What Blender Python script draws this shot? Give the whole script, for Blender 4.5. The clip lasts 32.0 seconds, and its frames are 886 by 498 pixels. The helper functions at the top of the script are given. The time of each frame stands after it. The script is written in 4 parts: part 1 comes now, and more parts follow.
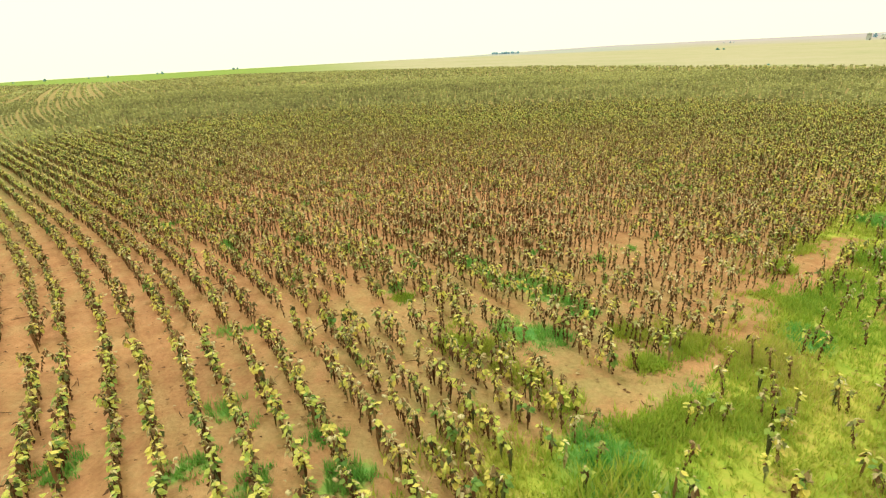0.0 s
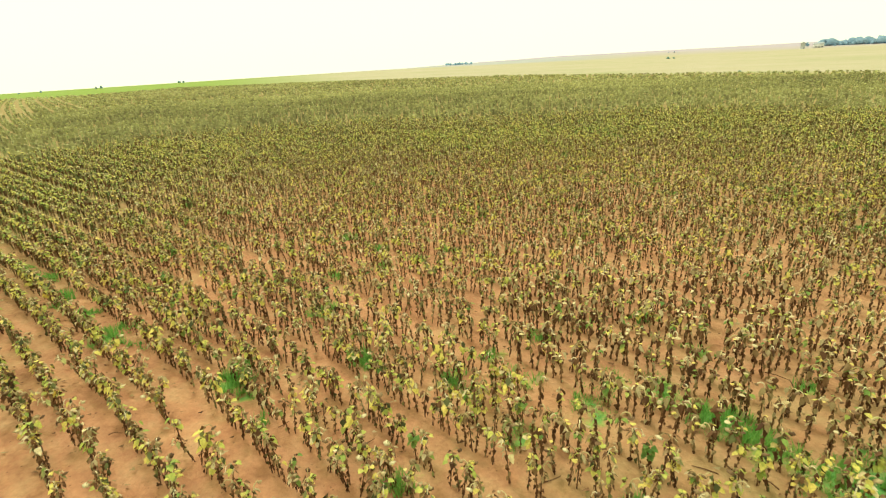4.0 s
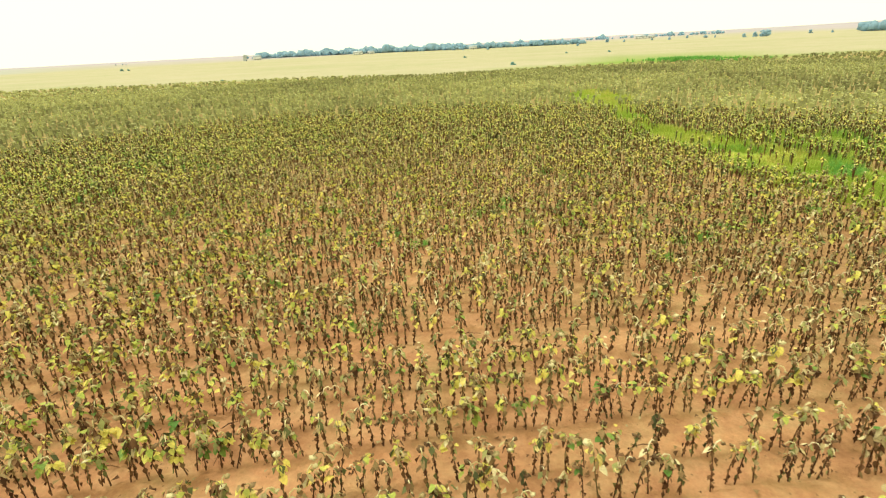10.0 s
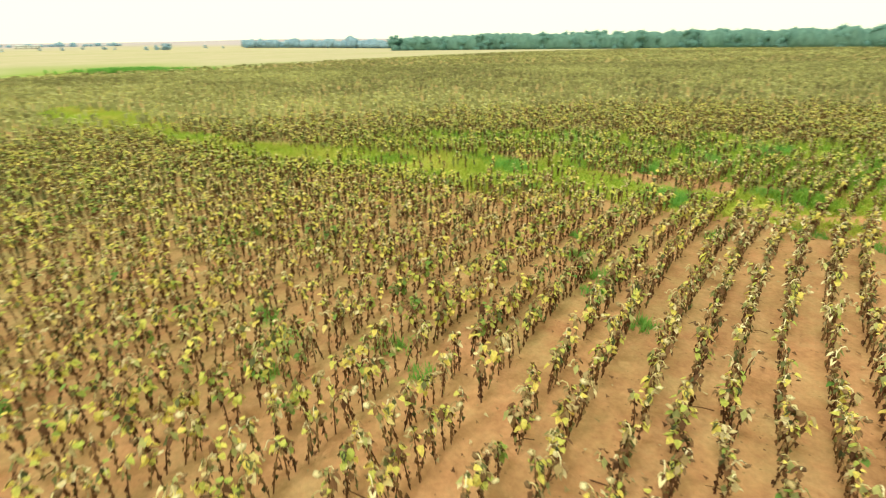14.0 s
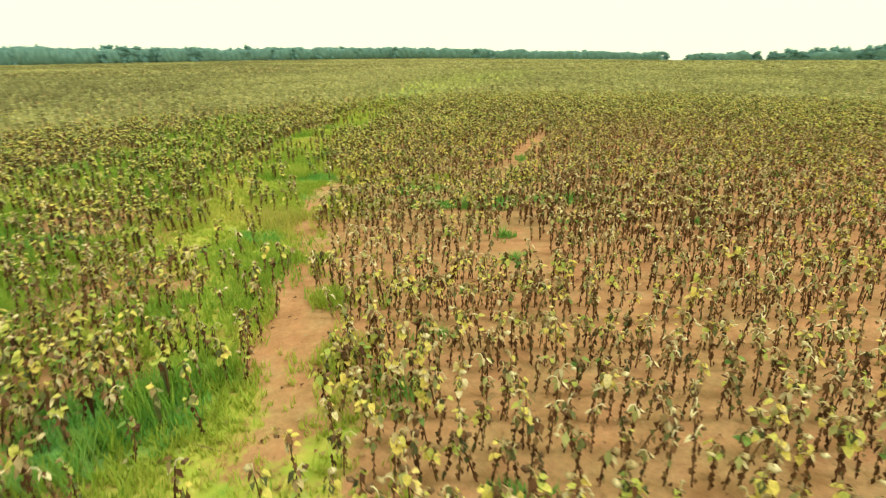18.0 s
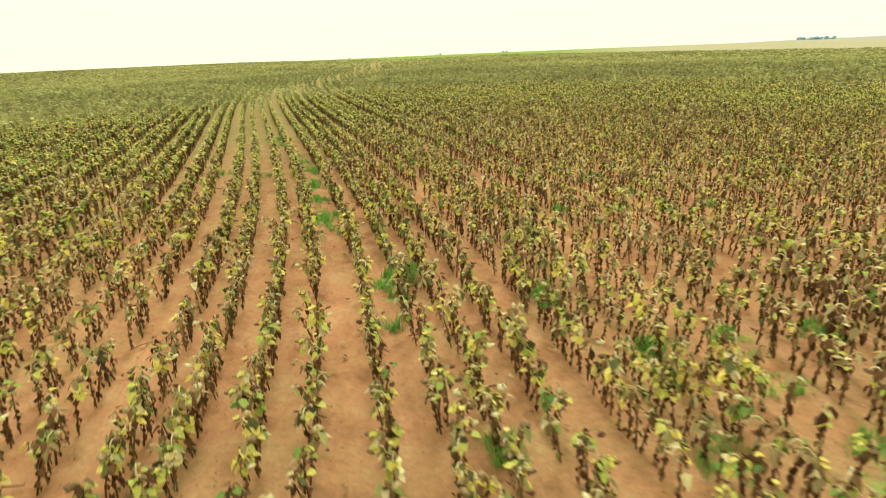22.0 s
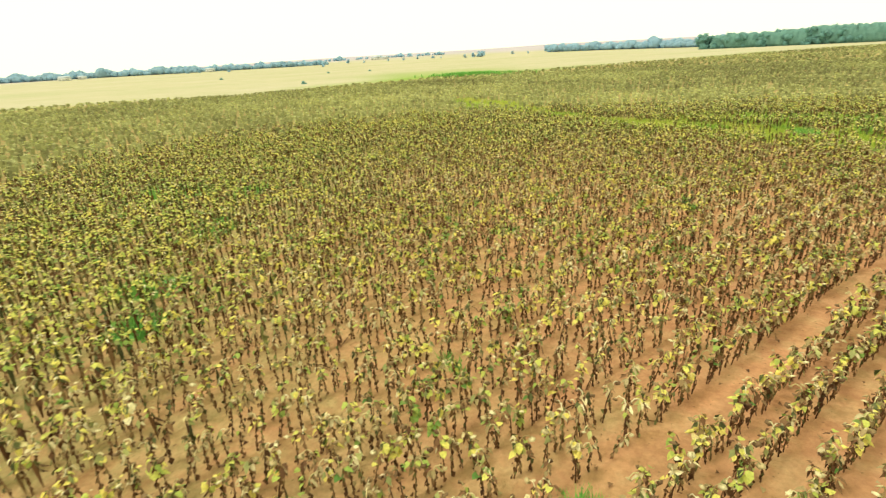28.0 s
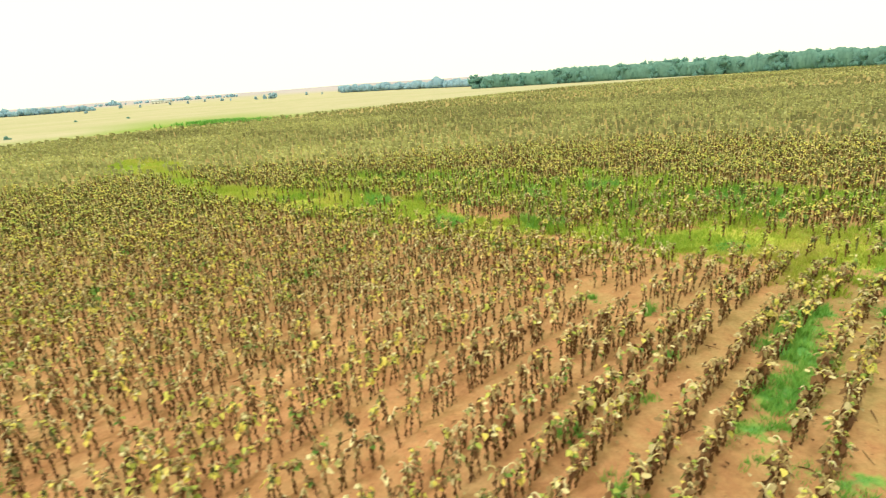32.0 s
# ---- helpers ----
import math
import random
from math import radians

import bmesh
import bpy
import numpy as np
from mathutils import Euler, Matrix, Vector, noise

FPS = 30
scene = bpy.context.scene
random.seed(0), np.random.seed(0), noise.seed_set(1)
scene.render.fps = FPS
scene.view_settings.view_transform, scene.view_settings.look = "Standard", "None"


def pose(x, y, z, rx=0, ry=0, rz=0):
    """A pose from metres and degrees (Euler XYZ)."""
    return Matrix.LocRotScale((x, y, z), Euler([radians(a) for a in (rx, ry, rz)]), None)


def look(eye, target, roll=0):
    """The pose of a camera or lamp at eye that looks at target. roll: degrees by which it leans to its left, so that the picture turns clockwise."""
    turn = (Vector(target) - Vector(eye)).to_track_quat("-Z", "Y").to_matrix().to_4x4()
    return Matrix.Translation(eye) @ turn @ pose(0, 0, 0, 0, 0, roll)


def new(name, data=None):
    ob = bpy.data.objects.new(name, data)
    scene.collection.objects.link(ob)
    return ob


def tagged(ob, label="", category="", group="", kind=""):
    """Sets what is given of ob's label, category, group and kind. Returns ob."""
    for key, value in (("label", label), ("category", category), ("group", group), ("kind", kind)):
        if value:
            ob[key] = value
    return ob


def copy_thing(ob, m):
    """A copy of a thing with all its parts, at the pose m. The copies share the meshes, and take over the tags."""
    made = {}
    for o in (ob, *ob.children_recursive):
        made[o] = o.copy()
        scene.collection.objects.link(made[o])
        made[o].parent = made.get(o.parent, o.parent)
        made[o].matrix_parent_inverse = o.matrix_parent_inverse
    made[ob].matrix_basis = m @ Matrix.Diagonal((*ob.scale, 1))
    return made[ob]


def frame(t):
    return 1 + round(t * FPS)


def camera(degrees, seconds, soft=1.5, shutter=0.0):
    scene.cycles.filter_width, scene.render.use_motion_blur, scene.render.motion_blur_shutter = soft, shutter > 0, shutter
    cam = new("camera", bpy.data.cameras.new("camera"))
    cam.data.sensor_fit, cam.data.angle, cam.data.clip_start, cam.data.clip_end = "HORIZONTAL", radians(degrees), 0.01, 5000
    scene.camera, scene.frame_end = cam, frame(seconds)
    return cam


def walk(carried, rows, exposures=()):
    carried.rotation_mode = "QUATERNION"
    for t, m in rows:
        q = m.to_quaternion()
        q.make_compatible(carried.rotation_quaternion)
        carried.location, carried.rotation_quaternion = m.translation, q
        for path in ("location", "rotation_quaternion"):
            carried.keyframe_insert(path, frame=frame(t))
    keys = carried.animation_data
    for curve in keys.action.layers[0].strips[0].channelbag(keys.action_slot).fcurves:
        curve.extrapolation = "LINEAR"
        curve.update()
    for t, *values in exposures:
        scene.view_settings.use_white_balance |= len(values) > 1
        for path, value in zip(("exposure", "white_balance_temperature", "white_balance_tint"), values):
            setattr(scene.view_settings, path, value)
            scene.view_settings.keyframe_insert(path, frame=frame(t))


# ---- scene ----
cam = camera(79.2, 32.0, soft=1.2, shutter=0.2)
ROWS = [  # seconds, x, y, z, yaw, pitch, lean
    (0.0, 8.02, -9.93, 7.94, 7.65, -20.13, -2.30),
    (0.5, 7.09, -8.96, 7.92, 7.03, -20.09, -2.22),
    (1.0, 6.12, -7.82, 7.88, 6.57, -20.07, -2.22),
    (1.5, 5.21, -6.64, 7.87, 6.11, -20.15, -2.31),
    (2.0, 4.39, -5.45, 7.76, 5.94, -19.75, -2.40),
    (2.5, 3.61, -4.15, 7.69, 5.70, -19.68, -2.61),
    (3.0, 2.70, -2.69, 7.58, 5.22, -19.57, -2.66),
    (3.5, 1.92, -1.22, 7.51, 4.35, -19.35, -2.64),
    (4.0, 1.22, 0.27, 7.43, 2.78, -19.23, -2.71),
    (4.5, 0.59, 1.79, 7.29, 0.30, -19.22, -2.89),
    (5.0, 0.23, 2.95, 7.33, -2.01, -19.46, -2.92),
    (5.5, -0.21, 4.30, 7.23, -5.32, -19.23, -3.40),
    (6.0, -0.60, 5.75, 7.17, -8.50, -19.48, -3.23),
    (6.5, -0.86, 7.11, 7.07, -13.14, -19.48, -3.32),
    (7.0, -1.05, 8.44, 6.96, -19.94, -19.52, -3.37),
    (7.5, -1.30, 9.90, 6.95, -30.21, -20.14, -3.05),
    (8.0, -1.49, 11.39, 6.92, -39.83, -20.52, -2.67),
    (8.5, -1.53, 12.91, 6.86, -44.57, -20.58, -2.37),
    (9.0, -1.46, 14.35, 6.82, -47.16, -20.55, -2.52),
    (9.5, -1.29, 15.66, 6.76, -48.33, -20.49, -2.53),
    (10.0, -1.00, 17.04, 6.72, -49.18, -20.50, -2.72),
    (10.5, -0.65, 18.39, 6.66, -51.33, -20.47, -2.90),
    (11.0, -0.27, 19.70, 6.59, -54.34, -20.48, -2.80),
    (11.5, 0.26, 21.00, 6.53, -58.41, -20.52, -2.70),
    (12.0, 0.85, 22.24, 6.50, -63.60, -20.63, -2.60),
    (12.5, 1.53, 23.51, 6.43, -69.56, -20.75, -2.31),
    (13.0, 2.30, 24.69, 6.39, -75.64, -20.96, -2.02),
    (13.5, 3.89, 26.68, 6.24, -86.71, -21.08, -1.45),
    (14.0, 6.93, 29.26, 6.04, -105.53, -21.06, -0.99),
    (14.5, 10.20, 30.96, 5.94, -126.07, -21.01, -0.50),
    (15.0, 13.39, 31.79, 5.89, -146.74, -20.91, -0.08),
    (15.5, 16.41, 31.71, 5.86, -163.57, -21.02, -0.15),
    (16.0, 19.67, 31.26, 5.77, -179.63, -20.90, -0.55),
    (16.5, 22.61, 29.19, 5.76, -192.88, -20.59, -0.56),
    (17.0, 24.53, 26.04, 5.75, -204.83, -20.29, -0.48),
    (17.5, 24.81, 22.36, 5.59, -217.19, -20.17, -0.38),
    (18.0, 25.13, 18.78, 5.47, -231.25, -20.20, -0.46),
    (18.5, 24.41, 14.97, 5.37, -246.02, -20.22, -0.34),
    (19.0, 22.69, 11.34, 5.23, -259.80, -20.31, -0.53),
    (19.5, 20.18, 8.17, 5.21, -271.19, -20.48, -1.03),
    (20.0, 17.16, 5.67, 5.15, -282.01, -20.30, -1.14),
    (20.5, 13.49, 3.83, 5.02, -295.57, -20.40, -1.35),
    (21.0, 9.70, 2.81, 4.97, -307.95, -20.55, -1.48),
    (21.5, 5.87, 2.61, 4.95, -318.27, -20.65, -1.83),
    (22.0, 2.28, 3.23, 4.88, -326.03, -20.49, -1.88),
    (22.5, -1.24, 4.57, 4.84, -334.02, -20.42, -2.50),
    (23.0, -4.52, 6.80, 4.89, -342.47, -20.54, -2.72),
    (23.5, -7.31, 9.56, 5.01, -349.69, -20.65, -3.16),
    (24.0, -9.57, 12.66, 5.12, -351.79, -20.28, -3.62),
    (24.5, -11.46, 16.14, 5.21, -361.47, -20.27, -3.68),
    (25.0, -12.90, 19.99, 5.29, -378.34, -20.60, -3.32),
    (25.5, -13.75, 23.80, 5.45, -392.75, -20.82, -2.83),
    (26.0, -14.54, 27.83, 5.74, -404.92, -20.96, -3.29),
    (26.5, -14.28, 31.12, 6.05, -412.60, -20.71, -3.44),
    (27.0, -13.46, 33.36, 6.36, -418.38, -20.34, -3.39),
    (27.5, -12.51, 34.27, 6.65, -424.86, -20.19, -3.55),
    (28.0, -11.43, 34.75, 6.68, -435.72, -19.76, -3.32),
    (28.5, -10.35, 34.43, 6.75, -440.66, -19.31, -3.50),
    (29.0, -9.30, 33.37, 6.78, -444.08, -18.83, -3.77),
    (29.5, -8.29, 31.74, 6.79, -447.04, -18.45, -4.03),
    (30.0, -7.33, 29.60, 6.82, -448.34, -17.97, -4.10),
    (30.5, -6.33, 27.06, 6.88, -448.62, -17.59, -4.17),
    (31.0, -5.29, 24.20, 6.98, -450.33, -17.41, -4.24),
    (31.5, -4.18, 21.11, 7.12, -452.22, -17.20, -4.03),
    (32.0, -3.02, 17.92, 7.21, -455.26, -17.16, -4.12),
]


def aimed(x, y, z, yaw, pitch, lean):
    """The camera's pose from its place and angles."""
    a, b = radians(yaw), radians(pitch)
    return look((x, y, z), (x - math.sin(a) * math.cos(b), y + math.cos(a) * math.cos(b), z + math.sin(b)), lean)


walk(cam, [(row[0], aimed(*row[1:])) for row in ROWS],
     exposures=[(0.0, 0.08), (6.0, 0.17), (9.0, 0.2), (15.0, 0.15), (19.0, 0.0), (20.5, -0.04), (22.0, 0.03), (25.0, 0.15), (29.0, 0.25), (32.0, 0.24)])

# ---- light ----
world = bpy.data.worlds.new("overcast_sky")
scene.world = world
world.use_nodes = True
wn, wl = world.node_tree.nodes, world.node_tree.links
wn.clear()
w_out = wn.new("ShaderNodeOutputWorld")
w_mix = wn.new("ShaderNodeMixShader")
w_clear = wn.new("ShaderNodeBackground")
w_cloud = wn.new("ShaderNodeBackground")
w_sky = wn.new("ShaderNodeTexSky")
w_sky.sky_type = "NISHITA"
w_sky.sun_disc = False
w_sky.sun_elevation, w_sky.sun_rotation = radians(58), radians(-35)
w_clear.inputs["Strength"].default_value = 0.10
w_cloud.inputs["Color"].default_value = (0.96, 0.995, 0.67, 1)
w_cloud.inputs["Strength"].default_value = 1.28
w_mix.inputs["Fac"].default_value = 0.93
wl.new(w_sky.outputs["Color"], w_clear.inputs["Color"])
wl.new(w_clear.outputs["Background"], w_mix.inputs[1])
wl.new(w_cloud.outputs["Background"], w_mix.inputs[2])
wl.new(w_mix.outputs["Shader"], w_out.inputs["Surface"])

sun = new("sun", bpy.data.lights.new("sun", "SUN"))
sun.data.energy, sun.data.angle, sun.data.color = 1.5, radians(14), (1.0, 0.965, 0.87)
sun.matrix_world = look((-35, 50, 100), (0, 0, 0))


# ---- numbers of the plan ----
def vnoise(x, y, size, seed=0):
    """Smooth value noise, 0 to 1."""
    x, y = np.asarray(x, float) / size, np.asarray(y, float) / size
    xi, yi = np.floor(x).astype(np.int64), np.floor(y).astype(np.int64)
    fx, fy = x - xi, y - yi
    fx, fy = fx * fx * (3 - 2 * fx), fy * fy * (3 - 2 * fy)

    def corner(a, b):
        h = (a * 374761393 + b * 668265263 + seed * 1442695041) & 0xFFFFFFFF
        h = ((h ^ (h >> 13)) * 1274126177) & 0xFFFFFFFF
        return ((h ^ (h >> 16)) & 0xFFFF) / 65535.0

    a, b = corner(xi, yi), corner(xi + 1, yi)
    c, d = corner(xi, yi + 1), corner(xi + 1, yi + 1)
    return (a * (1 - fx) + b * fx) * (1 - fy) + (c * (1 - fx) + d * fx) * fy


def step01(a, b, v):
    k = np.clip((np.asarray(v, float) - a) / (b - a), 0, 1)
    return k * k * (3 - 2 * k)


def line_gap(x, y, points):
    """Distance to a polyline of (x, y, half width), less the half width there."""
    x, y = np.asarray(x, float), np.asarray(y, float)
    best = np.full(x.shape, 1e9)
    for (ax, ay, aw), (bx, by, bw) in zip(points[:-1], points[1:]):
        ex, ey = bx - ax, by - ay
        k = np.clip(((x - ax) * ex + (y - ay) * ey) / (ex * ex + ey * ey), 0, 1)
        best = np.minimum(best, np.hypot(x - ax - k * ex, y - ay - k * ey) - (aw + k * (bw - aw)))
    return best


# the grassed drainage strip through the field, the bare cross track and the weedy row
STRIP = [(74, 52.5, 0.8), (69, 50, 3.4), (62, 45.5, 3.6), (57, 42, 1.4), (49, 37, 1.2), (42, 32.3, 1.7), (36.3, 26.5, 2.2), (33, 22.3, 2.8), (29.6, 18.4, 2.7), (26.2, 15.8, 2.0), (22.8, 12.2, 1.8),
         (20, 8.2, 2.1), (17.4, 5, 2.2), (14.5, 1.8, 2.2), (11.0, -1.4, 3.3), (8.7, -4.7, 2.9), (2.3, -10.8, 2.2), (-3.6, -13.4, 2.4), (-14, -20.5, 3.0), (-24.5, -27.5, 4.2), (-59, -45, 8.5), (-95, -58, 11)]
# the bare path along the strip, bare spots, and the weedy rows on the strip's far side
PATH = [(22.4, 13.1, 0.25), (21.1, 12.4, 0.4), (19.5, 10.4, 0.5), (18.3, 8.6, 0.45), (16.6, 7.0, 0.3), (14.2, 3.9, 0.45), (13.1, 2.8, 0.5), (10.9, 1.1, 0.5), (9.6, 0.4, 0.2)]
BARE_SPOTS = [(12.3, 11.4, 0.7), (13.3, 12.2, 0.75), (14.0, 12.9, 0.4), (17.7, 8.3, 0.4), (15.7, 6.7, 0.4), (15.0, 6.2, 0.5), (28.0, 13.4, 0.5), (24.6, 12.3, 0.4), (11.2, 10.4, 0.6), (12.8, 2.5, 0.55), (11.3, 1.7, 0.5), (10.5, 1.1, 0.5), (8.8, 2.7, 0.35)]
UNDER = [(44, 24, 3), (37, 13.5, 6), (31.5, 6, 6), (24, -0.5, 5), (16.5, -7, 4.6), (8, -15.5, 4.6), (0, -24, 3)]
GRASS_SPOTS = [(6.4, 4.6, 0.4), (6.6, 3.6, 0.5), (7.0, 3.3, 0.4), (7.6, 3.6, 0.5), (7.9, 2.4, 0.3), (8.6, 1.9, 0.4), (4.3, 6.4, 0.25), (11.6, 2.7, 0.35), (11.6, 4.5, 0.45), (12.5, 4.3, 0.5), (13.2, 3.7, 0.5), (13.9, 3.5, 0.5), (14.7, 3.3, 0.6),
               (17.9, 9.5, 0.4), (16.3, 7.1, 0.45), (16.8, 6.6, 0.4), (9.5, 0.9, 0.5), (10.0, 0.2, 0.5), (10.9, 0.1, 0.5), (11.9, 1.0, 0.4), (12.5, 0.7, 0.6), (13.2, 0.7, 0.6), (19.8, 11.4, 0.5)]
TRACK = [(-8, 1.0, 0.2), (-6, 1.9, 0.35), (-4.3, 2.7, 0.5), (-2.6, 3.2, 0.55), (-0.8, 3.5, 0.3), (1.3, 4.8, 0.35), (2.9, 5.4, 0.75), (4.3, 5.5, 0.95), (6.0, 4.8, 0.3), (7.6, 3.6, 0.1), (9.2, 2.7, 0.2), (10.9, 1.1, 0.4)]
WEED_ROW = [(4.9, 11.5, 0.2), (5.5, 10.6, 0.35), (6.8, 9.5, 0.55), (7.8, 8.3, 0.6), (9.1, 7.5, 0.6), (9.9, 6.6, 0.6), (10.7, 5.6, 0.45)]
WEED_SIDE = [(9.0, 4.3, 0.4), (9.5, 3.5, 0.55), (10.0, 2.8, 0.4)]
WEED_LINE = [(6.9, 5.9, 0.1), (7.9, 5.5, 0.45), (8.2, 4.5, 0.6), (8.6, 3.5, 0.5)]
WEED_GAP = [(-8.6, 13.7, 0.1), (-9.1, 14.0, 0.12), (-10.1, 14.7, 0.14), (-13.0, 17.1, 0.14), (-15.2, 19.3, 0.12), (-19.1, 21.9, 0.08), (-24, 25, 0.1)]
WEED_SPOTS = [(38.0, 11.8, 1.6), (32.7, 14.3, 1.1), (30.0, 4.5, 1.2), (23.2, 0.0, 1.6), (22.6, -1.4, 1.3), (24.6, -2.6, 1.4), (32.0, 18.7, 0.8), (28.1, 19.8, 0.7), (29.1, 12.0, 1.0), (24.4, 15.2, 0.9), (28.5, 9.0, 1.1), (23.3, 10.3, 1.3),
              (21.3, 0.2, 1.5), (16.0, 4.2, 0.8), (10.1, -0.9, 0.9), (12.4, 1.6, 0.5), (10.1, 35.8, 0.4), (9.1, 35.1, 0.3), (8.9, 37.5, 0.4), (10.4, 33.6, 0.2), (8.5, 50.4, 1.2), (14.6, 57.5, 2.0), (1.9, 48.0, 1.0), (-0.4, 46.6, 0.9), (15.2, 52.5, 1.0)]
# single tufts: in the rows by the track and the strip, in the western rows, in the northern rows
TUFTS_TRACK = [(0.9, 11.6, 0.55), (3.8, 10.4, 0.60), (5.5, 11.2, 0.60), (1.7, 12.8, 0.35), (2.6, 11.4, 0.30), (4.3, 11.1, 0.40), (1.2, 0.2, 0.4), (2.0, -0.2, 0.35), (3.9, -0.6, 0.45), (4.8, -1.7, 0.5), (-1.3, -2.0, 0.5), (2.9, -2.2, 0.45), (1.4, -1.7, 0.45), (-0.6, 3.9, 0.4), (0.2, 4.1, 0.3), (1.2, 11.0, 0.35), (2.2, 9.5, 0.4), (3.1, 13.7, 0.35),
               (4.6, 14.3, 0.3), (14.4, 12.8, 0.35), (12.9, 11.7, 0.25), (7.2, 12.7, 0.4), (11.5, 10.2, 0.4), (8.8, 11.0, 0.3), (17.6, 12.6, 0.4), (19.6, 13.4, 0.4), (6.3, 14.7, 0.4), (3.9, 7.4, 0.35), (2.1, 11.9, 0.3)]
TUFTS_WEST = [(-3.5, 15.7, 0.6), (-4.8, 11.8, 0.5), (-1.6, 12.6, 0.5), (-16.7, 17.6, 0.35), (-18.7, 17.3, 0.35), (-3.7, 18.8, 0.4), (-4.9, 12.5, 0.35), (-9.6, 15.0, 0.3), (-4.4, 11.2, 0.35), (-4.0, 17.0, 0.3), (-0.3, 8.2, 0.35), (-3.6, 10.2, 0.3),
              (-16.8, 27.5, 0.7), (-15.5, 30.9, 0.5), (-11.6, 29.1, 0.5), (-12.2, 28.7, 0.35), (-5.1, 34.5, 0.5), (-4.2, 23.4, 0.5), (-2.4, 21.6, 0.5), (-2.1, 19.5, 0.45), (-0.8, 20.1, 0.4), (0.4, 21.2, 0.4), (4.0, 15.2, 0.35)]
TUFTS_NORTH = [(21.7, 20.4, 0.45), (20.3, 21.4, 0.4), (18.5, 21.6, 0.45), (17.8, 22.2, 0.35), (16.0, 22.1, 0.35), (15.6, 27.4, 0.4), (20.3, 16.3, 0.4), (17.8, 30.0, 0.5), (18.9, 30.3, 0.35), (24.9, 31.6, 0.4), (25.6, 30.7, 0.4), (8.4, 33.8, 0.5),
               (5.8, 34.0, 0.45), (7.0, 31.1, 0.35), (12.5, 29.8, 0.35), (6.9, 26.8, 0.35), (13.5, 35.8, 0.4), (-1.2, 37.4, 0.45), (9.1, 42.8, 0.5), (9.0, 39.0, 0.4), (16.6, 30.2, 0.35), (16.7, 27.6, 0.3), (6.4, 14.7, 0.3), (-6.0, 33.0, 0.3)]
MIDX, MIDY = 0.0, 15.0
# azimuth to the left of north: how far the field reaches
EDGE_AZ = [-180, -160, -125, -110, -100, -88, -80, -70, -60, -48, -40, -30, -22, -12, -5, 10, 28, 36, 45, 60, 80, 105, 120, 135, 150, 180]
EDGE_R = [330, 310, 400, 330, 260, 215, 190, 180, 165, 150, 165, 180, 190, 215, 240, 275, 330, 290, 320, 420, 470, 520, 600, 600, 420, 330]
# azimuth: elevation of the land's skyline, degrees
RIM_AZ = [-180, -125, -112, -105, -88, -80, -65, -50, -30, -10, 6, 27, 44, 60, 80, 105, 120, 136, 155, 180]
RIM_EL = [-0.6, -0.5, -0.3, 0.35, 0.52, 0.45, 0.44, 0.27, 0.2, 0.03, -0.42, -0.68, -0.88, -1.08, -1.25, -1.36, -1.1, -0.75, -0.65, -0.6]


def bearing(x, y):
    return np.degrees(np.arctan2(-(x - MIDX), y - MIDY)), np.hypot(x - MIDX, y - MIDY)


def land(x, y):
    """Height of the land."""
    az, r = bearing(np.asarray(x, float), np.asarray(y, float))
    t = np.tan(np.radians(np.interp(az, RIM_AZ, RIM_EL)))
    fall = np.minimum(0, (6.6 + r * t)) * 1.08
    top = 7 + 2500 * t
    rise = np.where(r < 2500, top * step01(500, 2500, r) ** 1.0, top + (r - 2500) * t * 0.8)
    z = np.where(t < -0.0035, fall, np.maximum(rise, np.minimum(0, rise)))
    swell = (vnoise(x, y, 420, 5) - 0.5) * 3.0 * step01(250, 900, r)
    return z + swell


def field_gap(x, y):
    """Metres inside (negative) or outside of the field's edge."""
    az, r = bearing(x, y)
    return r - np.interp(az, EDGE_AZ, EDGE_R)


def strip_gap(x, y):
    ragged = (vnoise(x, y, 0.9, 2) - 0.5) * 0.9
    gap = line_gap(x, y, STRIP) + (vnoise(x, y, 3.2, 1) - 0.5) * 2.6 + ragged
    for a, b, r in GRASS_SPOTS:
        gap = np.minimum(gap, np.hypot(x - a, y - b) - r + ragged)
    return gap


def weed(x, y):
    """0 to 1: dark green weeds between the rows."""
    gap = np.minimum(line_gap(x, y, WEED_ROW), line_gap(x, y, WEED_LINE) + (vnoise(x, y, 0.8, 9) - 0.35) * 0.6)
    gap = np.minimum(gap, line_gap(x, y, WEED_SIDE) + (vnoise(x, y, 0.8, 11) - 0.35) * 0.6)
    gap = np.minimum(gap, line_gap(x, y, WEED_GAP) + (vnoise(x, y, 0.9, 10) - 0.35) * 0.7)
    for a, b, r in WEED_SPOTS:
        gap = np.minimum(gap, np.hypot(x - a, y - b) - r)
    gap = gap + (vnoise(x, y, 1.1, 8) - 0.5) * 1.0
    for a, b, r in TUFTS_TRACK + TUFTS_WEST + TUFTS_NORTH:
        gap = np.minimum(gap, np.hypot(x - a, y - b) - (1.0 if b < 0.5 else 0.8) * r + (vnoise(x, y, 0.4, 8) - 0.5) * 0.35)
    return step01(0.3, -0.3, gap)


def under(x, y):
    """0 to 1: patchy green growth below the plants beyond the strip."""
    return step01(1.5, -2.5, line_gap(x, y, UNDER) + (vnoise(x, y, 4, 12) - 0.5) * 4) * step01(0.12, 0.38, vnoise(x, y, 2.2, 13)) * step01(-1.2, 0.4, strip_gap(x, y))


